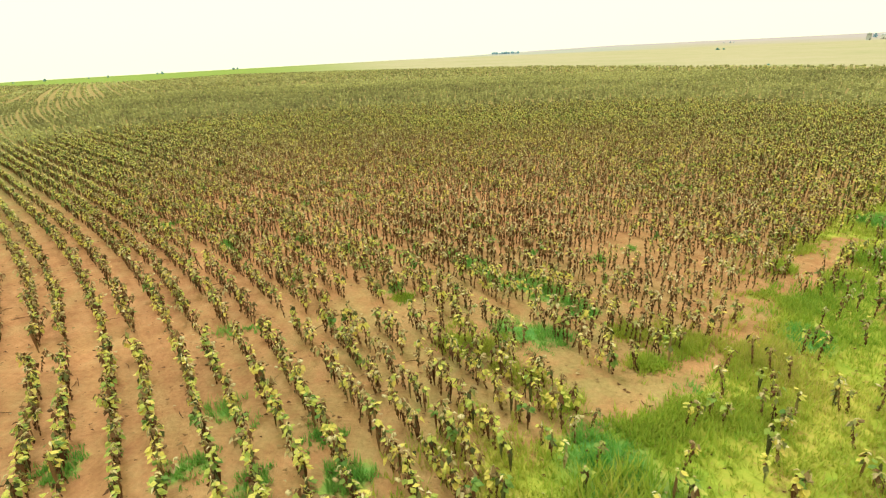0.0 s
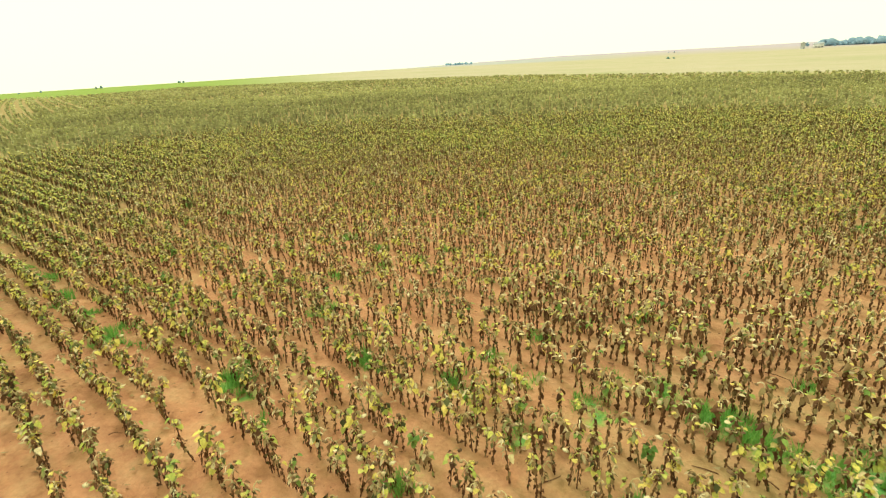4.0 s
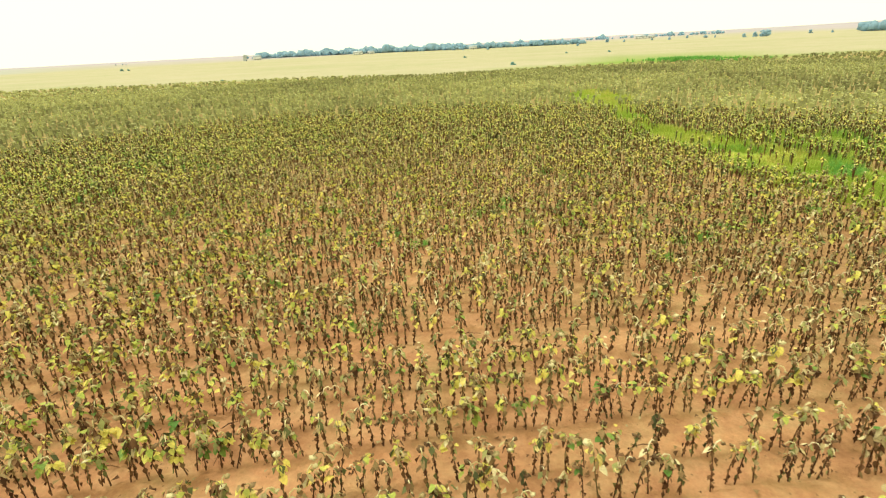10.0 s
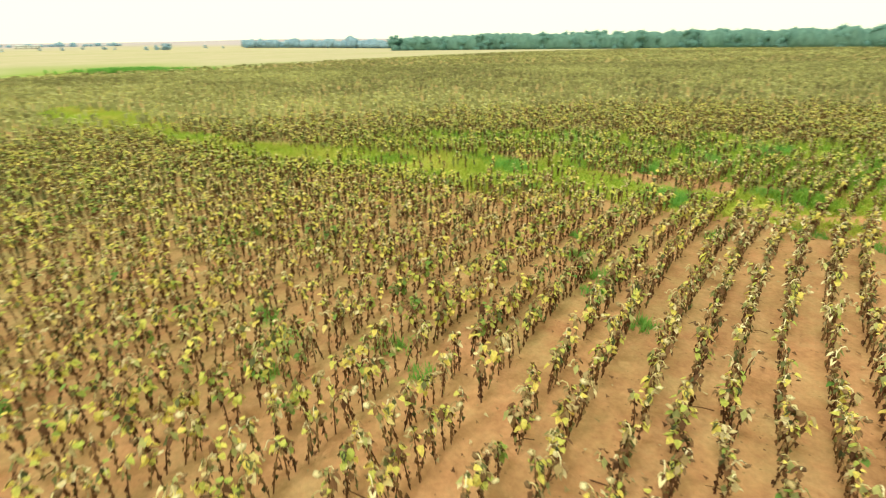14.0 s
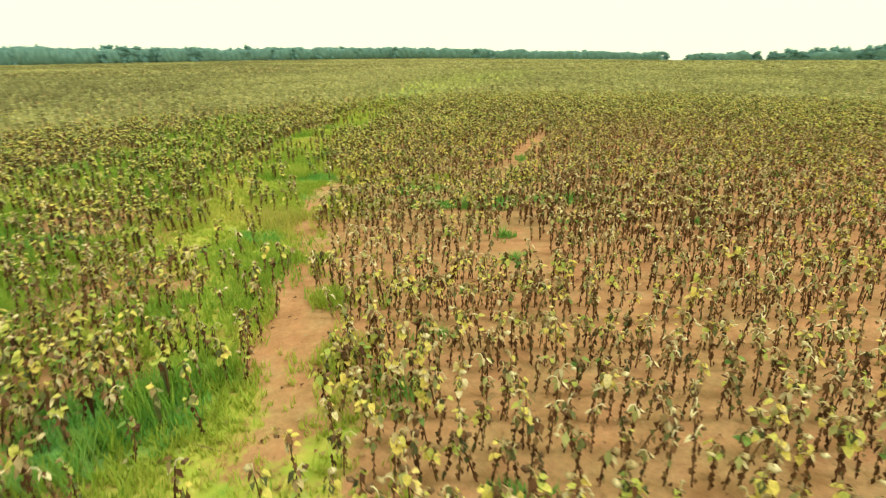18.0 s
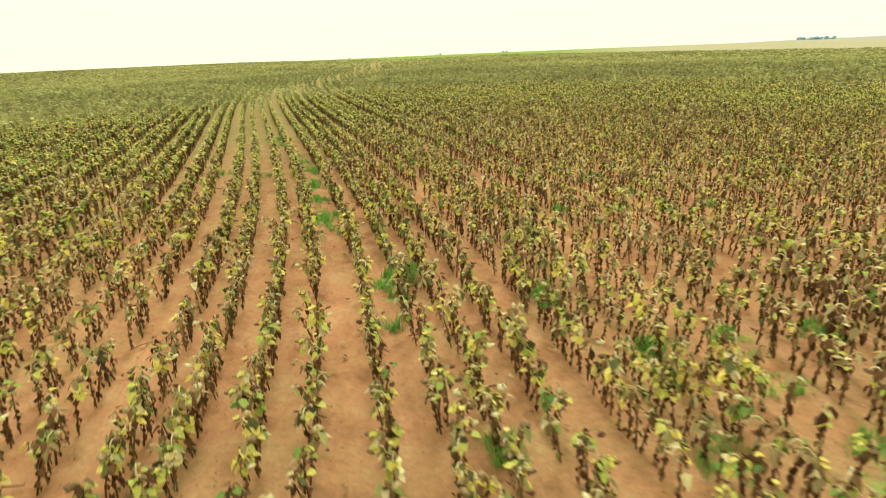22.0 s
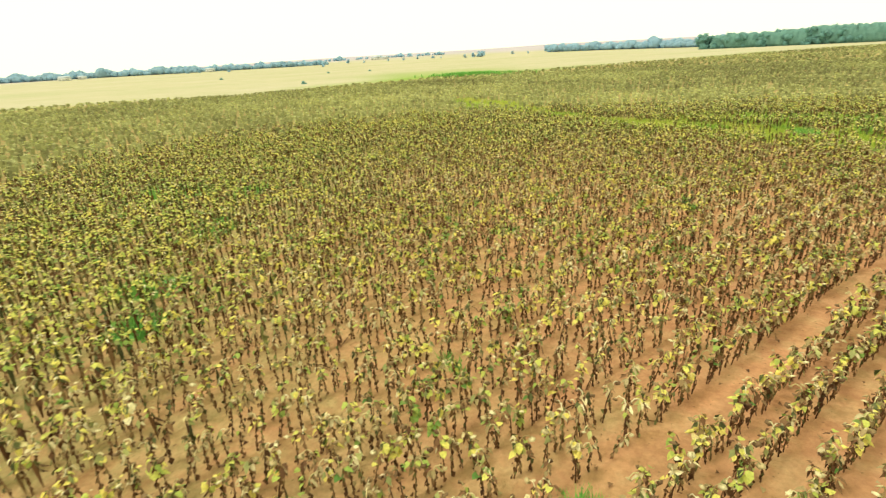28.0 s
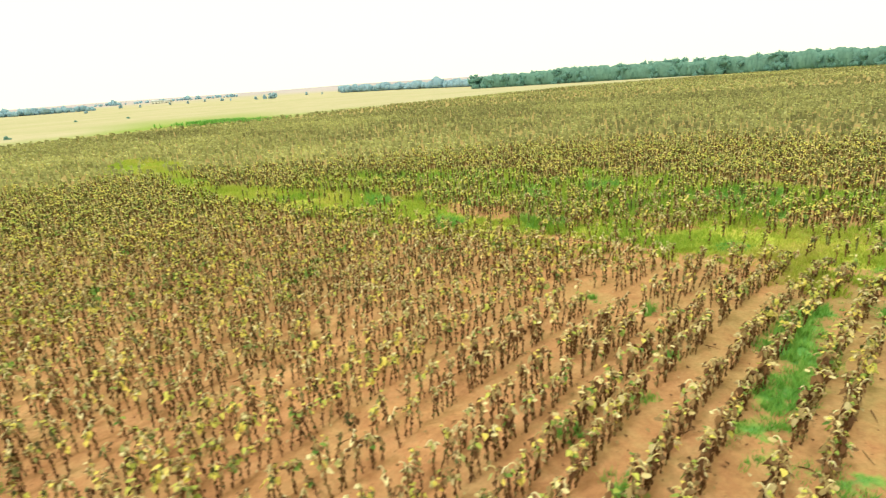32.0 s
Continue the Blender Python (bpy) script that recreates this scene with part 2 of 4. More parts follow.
def bare_gap(x, y):
    """Distance to bare soil: the cross track, the path along the strip and single spots."""
    gap = np.minimum(line_gap(x, y, TRACK), line_gap(x, y, PATH))
    for a, b, r in BARE_SPOTS:
        gap = np.minimum(gap, np.hypot(x - a, y - b) - r)
    return gap + (vnoise(x, y, 1.3, 3) - 0.5) * 0.6


# the rows bend with the lie of the land: heading against the way along the rows' axis
ROW_S = [-420, -110, -61, -33, -26, -18, -12, -6, -2.5, 0, 3, 6, 9, 12, 16, 20, 28, 40, 60, 87, 140, 420]
ROW_H = [-4, -2, 4, 17, 20, 25, 28.5, 33, 37, 39, 40.5, 43.3, 45.6, 47.3, 49.3, 50.8, 52, 52.8, 51, 47, 41, 36]
S_TAB = np.arange(-430, 430, 0.5)
N_TAB = np.concatenate([[0], np.cumsum(np.tan(np.radians(45 - np.interp(S_TAB[:-1], ROW_S, ROW_H))) * 0.5)])
N_TAB -= np.interp(10, S_TAB, N_TAB)
# rows stand in pairs, now and then closer: pair's number and its place across; between the two rows of a pair
PAIR, TWIN = 1.705, 0.71
PAIR_K = [-600, 0, 1, 2, 3, 4, 5, 6, 7, 8, 9, 10, 11, 12, 13, 14, 15, 16, 17, 600]
PAIR_N = [-0.76 - 600 * PAIR, -0.76, 0.95, 2.54, 4.25, 5.6, 7.28, 8.66, 10.5, 12.24, 14.05, 15.7, 17.55, 19.4, 21.02, 22.85, 24.36, 25.7, 27.32, 27.32 + 583 * PAIR]
R2 = math.sqrt(0.5)


def across(x, y):
    """The number of the row at a place, as a broken number."""
    s, n = (np.asarray(y) - x) * R2, (np.asarray(y) + x) * R2
    return np.interp(n - np.interp(s, S_TAB, N_TAB), PAIR_N, PAIR_K)


# ---- materials ----
def material(name, rough=0.85):
    m = bpy.data.materials.new(name)
    m.use_nodes = True
    n = m.node_tree.nodes
    b = n["Principled BSDF"]
    b.inputs["Roughness"].default_value = rough
    b.inputs["Specular IOR Level"].default_value = 0.25
    return m, n, m.node_tree.links, b


def ramp(n, l, source, stops):
    r = n.new("ShaderNodeValToRGB")
    e = r.color_ramp.elements
    while len(e) < len(stops):
        e.new(0.5)
    for el, (p, c) in zip(e, stops):
        el.position, el.color = p, (*c, 1)
    l.new(source, r.inputs["Fac"])
    return r.outputs["Color"]


def tex(n, l, kind, scale, detail=4.0, rough=0.6, vector=None):
    t = n.new("ShaderNodeTexNoise" if kind == "noise" else "ShaderNodeTexVoronoi")
    t.inputs["Scale"].default_value = scale
    if kind == "noise":
        t.inputs["Detail"].default_value, t.inputs["Roughness"].default_value = detail, rough
    if vector is not None:
        l.new(vector, t.inputs["Vector"])
    return t.outputs["Fac"] if kind == "noise" else t.outputs["Distance"]


def blend(n, l, fac, a, b, mode="MIX"):
    m = n.new("ShaderNodeMix")
    m.data_type, m.blend_type = "RGBA", mode
    for socket, value in ((m.inputs[0], fac), (m.inputs[6], a), (m.inputs[7], b)):
        if isinstance(value, (int, float)):
            socket.default_value = value
        elif isinstance(value, tuple):
            socket.default_value = (*value, 1)
        else:
            l.new(value, socket)
    return m.outputs[2]


def calc(n, l, op, a, b=0.0, clamp=False):
    m = n.new("ShaderNodeMath")
    m.operation, m.use_clamp = op, clamp
    for socket, value in zip(m.inputs, (a, b)):
        if isinstance(value, (int, float)):
            socket.default_value = value
        else:
            l.new(value, socket)
    return m.outputs[0]


def attribute(n, name):
    a = n.new("ShaderNodeAttribute")
    a.attribute_name = name
    return a.outputs["Fac"]


def place(n):
    return n.new("ShaderNodeTexCoord").outputs["Object"]


def plant_material(name, stops, rough=0.8, see_through=0.0, one_object=False, grain=60, mottle=0.55):
    """Colour by the leaf's own random number, with mottling."""
    m, n, l, b = material(name, rough)
    r = n.new("ShaderNodeObjectInfo").outputs["Random"] if one_object else attribute(n, "rnd")
    c = ramp(n, l, r, stops)
    mott = tex(n, l, "noise", grain, 3, 0.6, place(n))
    c = blend(n, l, mottle, c, ramp(n, l, mott, [(0.25, (0.45, 0.42, 0.38)), (0.7, (1.25, 1.2, 1.1))]), "MULTIPLY")
    l.new(c, b.inputs["Base Color"])
    if see_through:
        t = n.new("ShaderNodeBsdfTranslucent")
        l.new(c, t.inputs["Color"])
        mx = n.new("ShaderNodeMixShader")
        mx.inputs["Fac"].default_value = see_through
        l.new(b.outputs[0], mx.inputs[1])
        l.new(t.outputs[0], mx.inputs[2])
        l.new(mx.outputs[0], n["Material Output"].inputs["Surface"])
    return m


STEM = [(0.0, (0.080, 0.036, 0.018)), (0.5, (0.145, 0.066, 0.030)), (0.85, (0.21, 0.11, 0.048)), (1.0, (0.24, 0.19, 0.08))]
DEAD = [(0.0, (0.085, 0.040, 0.019)), (0.3, (0.165, 0.080, 0.037)), (0.55, (0.26, 0.145, 0.068)), (0.8, (0.38, 0.29, 0.135)), (1.0, (0.62, 0.53, 0.31))]
LIVE = [(0.0, (0.13, 0.27, 0.055)), (0.22, (0.26, 0.40, 0.085)), (0.45, (0.54, 0.60, 0.13)), (0.68, (0.80, 0.73, 0.18)), (0.88, (0.87, 0.72, 0.18)), (1.0, (0.88, 0.80, 0.50))]
HEAD = [(0.0, (0.13, 0.070, 0.034)), (0.4, (0.25, 0.155, 0.075)), (0.75, (0.55, 0.44, 0.22)), (1.0, (0.76, 0.67, 0.40))]
NECK = [(0.0, (0.34, 0.25, 0.10)), (0.5, (0.68, 0.58, 0.28)), (1.0, (0.85, 0.78, 0.52))]
m_stem = plant_material("dry_stem", STEM, 0.85)
m_dead = plant_material("withered_leaf", DEAD, 0.9, 0.12)
m_live = plant_material("yellowing_leaf", LIVE, 0.6, 0.3, grain=25)
m_head = plant_material("ripe_flower_head", HEAD, 0.85)
m_neck = plant_material("bent_stalk", NECK, 0.6)
m_olive = plant_material("half_dry_leaf", [(0.0, (0.08, 0.088, 0.038)), (0.35, (0.18, 0.195, 0.075)), (0.65, (0.32, 0.335, 0.125)), (1.0, (0.52, 0.53, 0.21))], 0.85, 0.15, grain=8)
m_canopy = plant_material("drying_crop_canopy", [(0.0, (0.17, 0.165, 0.08)), (0.35, (0.29, 0.29, 0.13)), (0.7, (0.44, 0.455, 0.20)), (1.0, (0.60, 0.60, 0.28))], 0.85, 0.2, grain=3, mottle=0.25)
PLANT_MATS = [m_stem, m_dead, m_live, m_head, m_neck, m_olive, m_canopy]
o_stem = plant_material("dry_stem_single", STEM, 0.85, one_object=True)
o_dead = plant_material("withered_leaf_single", DEAD, 0.9, 0.12, one_object=True)
o_live = plant_material("yellowing_leaf_single", LIVE, 0.6, 0.3, one_object=True, grain=25)
o_head = plant_material("ripe_flower_head_single", HEAD, 0.85, one_object=True)
o_neck = plant_material("bent_stalk_single", NECK, 0.6, one_object=True)
SINGLE_MATS = [o_stem, o_dead, o_live, o_head, o_neck]
m_grass = plant_material("lush_grass", [(0.0, (0.13, 0.36, 0.055)), (0.3, (0.26, 0.45, 0.06)), (0.55, (0.40, 0.53, 0.07)), (0.8, (0.53, 0.56, 0.10)), (1.0, (0.62, 0.53, 0.18))], 0.6, 0.35, grain=4, mottle=0.35)
m_weed = plant_material("emerald_weeds", [(0.0, (0.11, 0.33, 0.085)), (0.4, (0.20, 0.49, 0.10)), (0.75, (0.33, 0.56, 0.13)), (1.0, (0.46, 0.56, 0.20))], 0.6, 0.45, grain=4, mottle=0.3)
# leaf green lifted and blued: the haze of distance put into the colour
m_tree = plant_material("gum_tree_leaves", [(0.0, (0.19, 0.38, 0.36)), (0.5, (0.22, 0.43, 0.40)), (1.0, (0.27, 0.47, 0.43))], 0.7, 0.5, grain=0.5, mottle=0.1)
# far woods painted pale blue in place of haze
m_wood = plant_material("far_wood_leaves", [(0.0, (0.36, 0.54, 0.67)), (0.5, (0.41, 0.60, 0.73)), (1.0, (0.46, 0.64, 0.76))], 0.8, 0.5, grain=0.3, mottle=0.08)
# haze tint put into the colour; darker than the gums for the smooth wall
m_thicket = plant_material("thicket_leaves", [(0.0, (0.12, 0.26, 0.235)), (0.5, (0.16, 0.33, 0.30)), (1.0, (0.21, 0.40, 0.36))], 0.8, 0.3, grain=0.35, mottle=0.35)
m_bark, n, l, b = material("bark", 0.9)
l.new(ramp(n, l, tex(n, l, "noise", 3, 5, 0.7, place(n)), [(0.3, (0.05, 0.04, 0.03)), (0.7, (0.2, 0.16, 0.12))]), b.inputs["Base Color"])
m_wall, n, l, b = material("whitewashed_wall", 0.8)
l.new(ramp(n, l, tex(n, l, "noise", 0.8, 4, 0.6, place(n)), [(0.3, (0.62, 0.62, 0.6)), (0.7, (0.8, 0.79, 0.77))]), b.inputs["Base Color"])
m_roof, n, l, b = material("sheet_roof", 0.5)
l.new(ramp(n, l, tex(n, l, "noise", 1.5, 4, 0.6, place(n)), [(0.3, (0.42, 0.45, 0.48)), (0.7, (0.62, 0.65, 0.68))]), b.inputs["Base Color"])
m_dark, n, l, b = material("dark_opening", 0.4)
b.inputs["Base Color"].default_value = (0.03, 0.035, 0.04, 1)

# soil, grass and dry veld in one material, by the cover attributes of the land
m_land, n, l, b = material("red_sandy_soil_and_grass", 0.95)
b.inputs["Specular IOR Level"].default_value = 0.1
at = place(n)
fine, mid, big = tex(n, l, "noise", 9, 6, 0.7, at), tex(n, l, "noise", 1.1, 5, 0.65, at), tex(n, l, "noise", 0.12, 4, 0.6, at)
soil = ramp(n, l, mid, [(0.28, (0.42, 0.188, 0.096)), (0.5, (0.57, 0.285, 0.152)), (0.72, (0.70, 0.39, 0.222))])
soil = blend(n, l, 0.35, soil, ramp(n, l, fine, [(0.3, (0.55, 0.5, 0.46)), (0.65, (1.2, 1.18, 1.12))]), "MULTIPLY")
soil = blend(n, l, 0.4, soil, ramp(n, l, big, [(0.3, (0.75, 0.72, 0.72)), (0.7, (1.15, 1.15, 1.1))]), "MULTIPLY")
streak = n.new("ShaderNodeCombineXYZ")
l.new(calc(n, l, "MULTIPLY", attribute(n, "row"), 3.5), streak.inputs[0])
l.new(calc(n, l, "MULTIPLY", attribute(n, "along"), 0.16), streak.inputs[1])
ruts = tex(n, l, "noise", 1.0, 4, 0.6, streak.outputs[0])
soil = blend(n, l, 0.55, soil, ramp(n, l, ruts, [(0.3, (0.72, 0.68, 0.64)), (0.5, (0.98, 0.97, 0.95)), (0.7, (1.2, 1.17, 1.12))]), "MULTIPLY")
litter = tex(n, l, "voronoi", 5.0, vector=at)
soil = blend(n, l, calc(n, l, "MULTIPLY", calc(n, l, "LESS_THAN", litter, 0.10), 0.5), soil, (0.10, 0.06, 0.03))
moss = calc(n, l, "MULTIPLY", ramp(n, l, tex(n, l, "noise", 0.55, 5, 0.7, at), [(0.47, (0, 0, 0)), (0.66, (1, 1, 1))]), 0.24)
soil = blend(n, l, moss, soil, ramp(n, l, fine, [(0.3, (0.20, 0.235, 0.075)), (0.7, (0.37, 0.36, 0.13))]))
lush = ramp(n, l, tex(n, l, "noise", 0.8, 6, 0.72, at), [(0.3, (0.24, 0.40, 0.055)), (0.45, (0.40, 0.47, 0.07)), (0.58, (0.53, 0.49, 0.10)), (0.72, (0.60, 0.43, 0.18))])
lush = blend(n, l, attribute(n, "weed"), lush, ramp(n, l, fine, [(0.3, (0.09, 0.29, 0.07)), (0.7, (0.20, 0.43, 0.12))]))
sward = calc(n, l, "MULTIPLY", attribute(n, "sward"), ramp(n, l, tex(n, l, "noise", 0.9, 5, 0.7, at), [(0.3, (0.15, 0.15, 0.15)), (0.6, (1, 1, 1))]))
soil = blend(n, l, sward, soil, ramp(n, l, fine, [(0.3, (0.18, 0.21, 0.07)), (0.7, (0.37, 0.37, 0.14))]))
cover = attribute(n, "grass")
ragged = calc(n, l, "ADD", cover, calc(n, l, "MULTIPLY", calc(n, l, "SUBTRACT", tex(n, l, "noise", 1.1, 6, 0.75, at), 0.5), 1.9))
ragged = ramp(n, l, ragged, [(0.38, (0, 0, 0)), (0.62, (1, 1, 1))])
near = blend(n, l, ragged, soil, lush)
veld = ramp(n, l, tex(n, l, "noise", 0.012, 6, 0.7, at), [(0.3, (0.41, 0.385, 0.235)), (0.5, (0.47, 0.41, 0.28)), (0.7, (0.50, 0.43, 0.32))])
veld = blend(n, l, 0.5, veld, ramp(n, l, tex(n, l, "noise", 0.1, 5, 0.7, at), [(0.3, (0.8, 0.9, 0.7)), (0.7, (1.1, 1.08, 1.05))]), "MULTIPLY")
veld = blend(n, l, attribute(n, "green_veld"), veld, (0.25, 0.34, 0.07))
# the far veld turns grey, then mauve: haze painted into its colour
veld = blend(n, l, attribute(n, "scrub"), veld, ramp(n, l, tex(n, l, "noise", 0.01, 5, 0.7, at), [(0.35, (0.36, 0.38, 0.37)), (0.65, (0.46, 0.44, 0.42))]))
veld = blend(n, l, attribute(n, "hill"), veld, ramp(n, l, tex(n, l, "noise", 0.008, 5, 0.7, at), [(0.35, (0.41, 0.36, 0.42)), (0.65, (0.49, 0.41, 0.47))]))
l.new(blend(n, l, attribute(n, "veld"), near, veld), b.inputs["Base Color"])
furrow = calc(n, l, "SINE", calc(n, l, "MULTIPLY", attribute(n, "row"), 4 * math.pi))
height = calc(n, l, "ADD", calc(n, l, "MULTIPLY", furrow, 0.025), calc(n, l, "ADD", calc(n, l, "MULTIPLY", mid, 0.10), calc(n, l, "MULTIPLY", fine, 0.05)))
bump = n.new("ShaderNodeBump")
bump.inputs["Strength"].default_value, bump.inputs["Distance"].default_value = 0.8, 1.0
l.new(height, bump.inputs["Height"])
l.new(bump.outputs[0], b.inputs["Normal"])


# ---- mesh makers ----
def mesh_from(name, verts, tris, mats, mat_index=None, rnd=None, smooth=False):
    me = bpy.data.meshes.new(name)
    verts, tris = np.asarray(verts, np.float32), np.asarray(tris, np.int32)
    me.vertices.add(len(verts))
    me.vertices.foreach_set("co", verts.ravel())
    me.loops.add(tris.size)
    me.loops.foreach_set("vertex_index", tris.ravel())
    me.polygons.add(len(tris))
    me.polygons.foreach_set("loop_start", np.arange(0, tris.size, tris.shape[1], dtype=np.int32))
    for m in mats:
        me.materials.append(m)
    if mat_index is not None:
        me.polygons.foreach_set("material_index", np.asarray(mat_index, np.int32))
    if smooth:
        me.polygons.foreach_set("use_smooth", np.ones(len(tris), bool))
    if rnd is not None:
        me.attributes.new("rnd", "FLOAT", "FACE").data.foreach_set("value", np.asarray(rnd, np.float32))
    me.update(calc_edges=True)
    me.validate()
    return me


def part(name, verts, tris, mat, parent, label=""):
    ob = new(name, mesh_from(name, verts, tris, [mat]))
    ob.parent = parent
    return tagged(ob, label)


def tube(points, radii, sides):
    """A round tapered tube along points, in triangles."""
    pts = [Vector(p) for p in points]
    verts, tris = [], []
    for i, p in enumerate(pts):
        d = (pts[min(i + 1, len(pts) - 1)] - pts[max(i - 1, 0)]).normalized()
        a = d.cross(Vector((0.31, 0.95, 0.05))).normalized()
        c = d.cross(a)
        for k in range(sides):
            w = 2 * math.pi * k / sides
            verts.append(p + (a * math.cos(w) + c * math.sin(w)) * radii[i])
    for i in range(len(pts) - 1):
        for k in range(sides):
            q, r = i * sides + k, i * sides + (k + 1) % sides
            tris += [(q, r, r + sides), (q, r + sides, q + sides)]
    return [tuple(v) for v in verts], tris


# ---- the land ----
def axis(lo, hi, cell):
    inner = np.arange(lo, hi + cell / 2, cell)
    steps = cell * 1.13 ** np.arange(1, 60)
    out = np.cumsum(steps)
    out = out[out < 4300]
    return np.concatenate([(lo - out)[::-1], inner, hi + out])


gx, gy = axis(-45, 62, 0.55), axis(-34, 72, 0.55)
X, Y = np.meshgrid(gx, gy)
X, Y = X.ravel(), Y.ravel()
gap = field_gap(X, Y)
inside = step01(3, -3, gap + (vnoise(X, Y, 11, 30) - 0.5) * 8)
grass = step01(0.9, -0.9, strip_gap(X, Y))
bare = step01(0.45, -0.3, bare_gap(X, Y))
weeds = weed(X, Y)
below = under(X, Y)
emerald = grass * step01(0.7, 0.84, vnoise(X, Y, 2.1, 14))
cover = np.clip(np.maximum(np.maximum(grass * 0.72, weeds * 0.72), below * 0.85) * (1 - 0.85 * bare), 0, 1) * inside
rim = step01(30, 0, np.abs(gap - 6)) * step01(0.35, 0.6, vnoise(X, Y, 40, 31))
az, rr = bearing(X, Y)
green_side = np.maximum(step01(10, 26, az) * step01(120, 60, az), step01(-60, -68, az) * step01(-82, -74, az) * step01(330, 200, rr) * 0.8)
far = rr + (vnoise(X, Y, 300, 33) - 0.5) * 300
# masks by distance and bearing for the painted haze of the far land
hazed_veld = step01(850, 1050, far) * step01(-20, -8, az) * step01(40, 14, az)
hazed_hill = step01(950, 1350, far) * np.maximum(step01(-8, -20, az), step01(40, 14, az) * step01(1500, 1900, far)) * 0.9
Z = land(X, Y) + (vnoise(X, Y, 5, 32) - 0.5) * 0.10 * step01(200, 60, rr) + 0.03 * grass
nx, ny = len(gx), len(gy)
i0 = (np.arange(ny - 1)[:, None] * nx + np.arange(nx - 1)[None, :]).ravel()
quads = np.stack([i0, i0 + 1, i0 + nx + 1, i0 + nx], 1)
me = mesh_from("ground", np.stack([X, Y, Z], 1), quads, [m_land], smooth=True)
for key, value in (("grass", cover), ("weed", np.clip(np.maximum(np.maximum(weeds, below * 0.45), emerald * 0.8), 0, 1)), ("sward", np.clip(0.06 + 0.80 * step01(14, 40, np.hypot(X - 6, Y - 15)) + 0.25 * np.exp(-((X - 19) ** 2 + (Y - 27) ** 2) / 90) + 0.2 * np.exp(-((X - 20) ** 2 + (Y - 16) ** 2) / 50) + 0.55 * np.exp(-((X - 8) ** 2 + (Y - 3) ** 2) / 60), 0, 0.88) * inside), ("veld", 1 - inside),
                   ("green_veld", np.clip(rim * 0.7 + green_side, 0, 1)), ("row", across(X, Y)), ("along", (Y - X) * R2), ("scrub", hazed_veld), ("hill", hazed_hill)):
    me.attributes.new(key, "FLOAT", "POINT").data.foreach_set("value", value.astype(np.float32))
ground = tagged(new("ground", me), "red sandy soil with furrows, green grass strip and yellow veld beyond", "ground", kind="structure")


# ---- the sunflower plants ----
def blade(rng, root, out_dir, length, width, drop, curl, fine):
    """A leaf: from its root outwards, hanging down by drop, folded on its midrib."""
    side = np.array([-out_dir[1], out_dir[0], 0.0])
    down = np.array([0, 0, -1.0])
    way = out_dir * math.cos(drop) + down * math.sin(drop)
    lift = np.cross(side, way)
    if not fine:
        v = [root, root + way * length * 0.45 + side * width * 0.5 + lift * curl * width,
             root + way * length + down * 0.1 * length, root + way * length * 0.45 - side * width * 0.5 + lift * curl * width * 0.6]
        return v, [(0, 1, 2), (0, 2, 3)]
    v = []
    rows = [(0.0, 0.12), (0.18, 0.85), (0.42, 1.0), (0.7, 0.66), (0.9, 0.25), (1.0, 0.0)]
    for k, w in rows:
        mid = root + way * length * k + down * length * 0.22 * k * k + side * width * 0.12 * math.sin(5 * k + curl * 9)
        for sgn in (-1, 0, 1):
            v.append(mid + side * sgn * width * 0.5 * w * rng.uniform(0.85, 1.1) + lift * (curl * width * w * abs(sgn) + rng.uniform(-0.006, 0.006)))
    f = []
    for i in range(len(rows) - 1):
        for j in (0, 1):
            a = i * 3 + j
            f += [(a, a + 1, a + 4), (a, a + 4, a + 3)]
    return v, f


def folded_leaf(rng, root, out_dir, length, width, drop, curl):
    """A heart-shaped leaf of six faces, sunk along its midrib and bent down at the tip."""
    side = np.array([-out_dir[1], out_dir[0], 0.0])
    down = np.array([0, 0, -1.0])
    way = out_dir * math.cos(drop) + down * math.sin(drop)
    lift = np.cross(way, side)
    lift = lift if lift[2] > 0 else -lift
    v = [root]
    for k, w in ((0.22, 0.5), (0.68, 0.38), (0.5, 0.0), (1.0, 0.0), (0.68, -0.38), (0.22, -0.5)):
        v.append(root + way * length * k + down * length * 0.3 * k * k + side * width * w * rng.uniform(0.8, 1.15) + lift * width * (curl * abs(w) + rng.uniform(-0.05, 0.05)))
    return v, [(0, 1, 3), (1, 2, 3), (2, 4, 3), (3, 4, 5), (3, 5, 6), (3, 6, 0)]


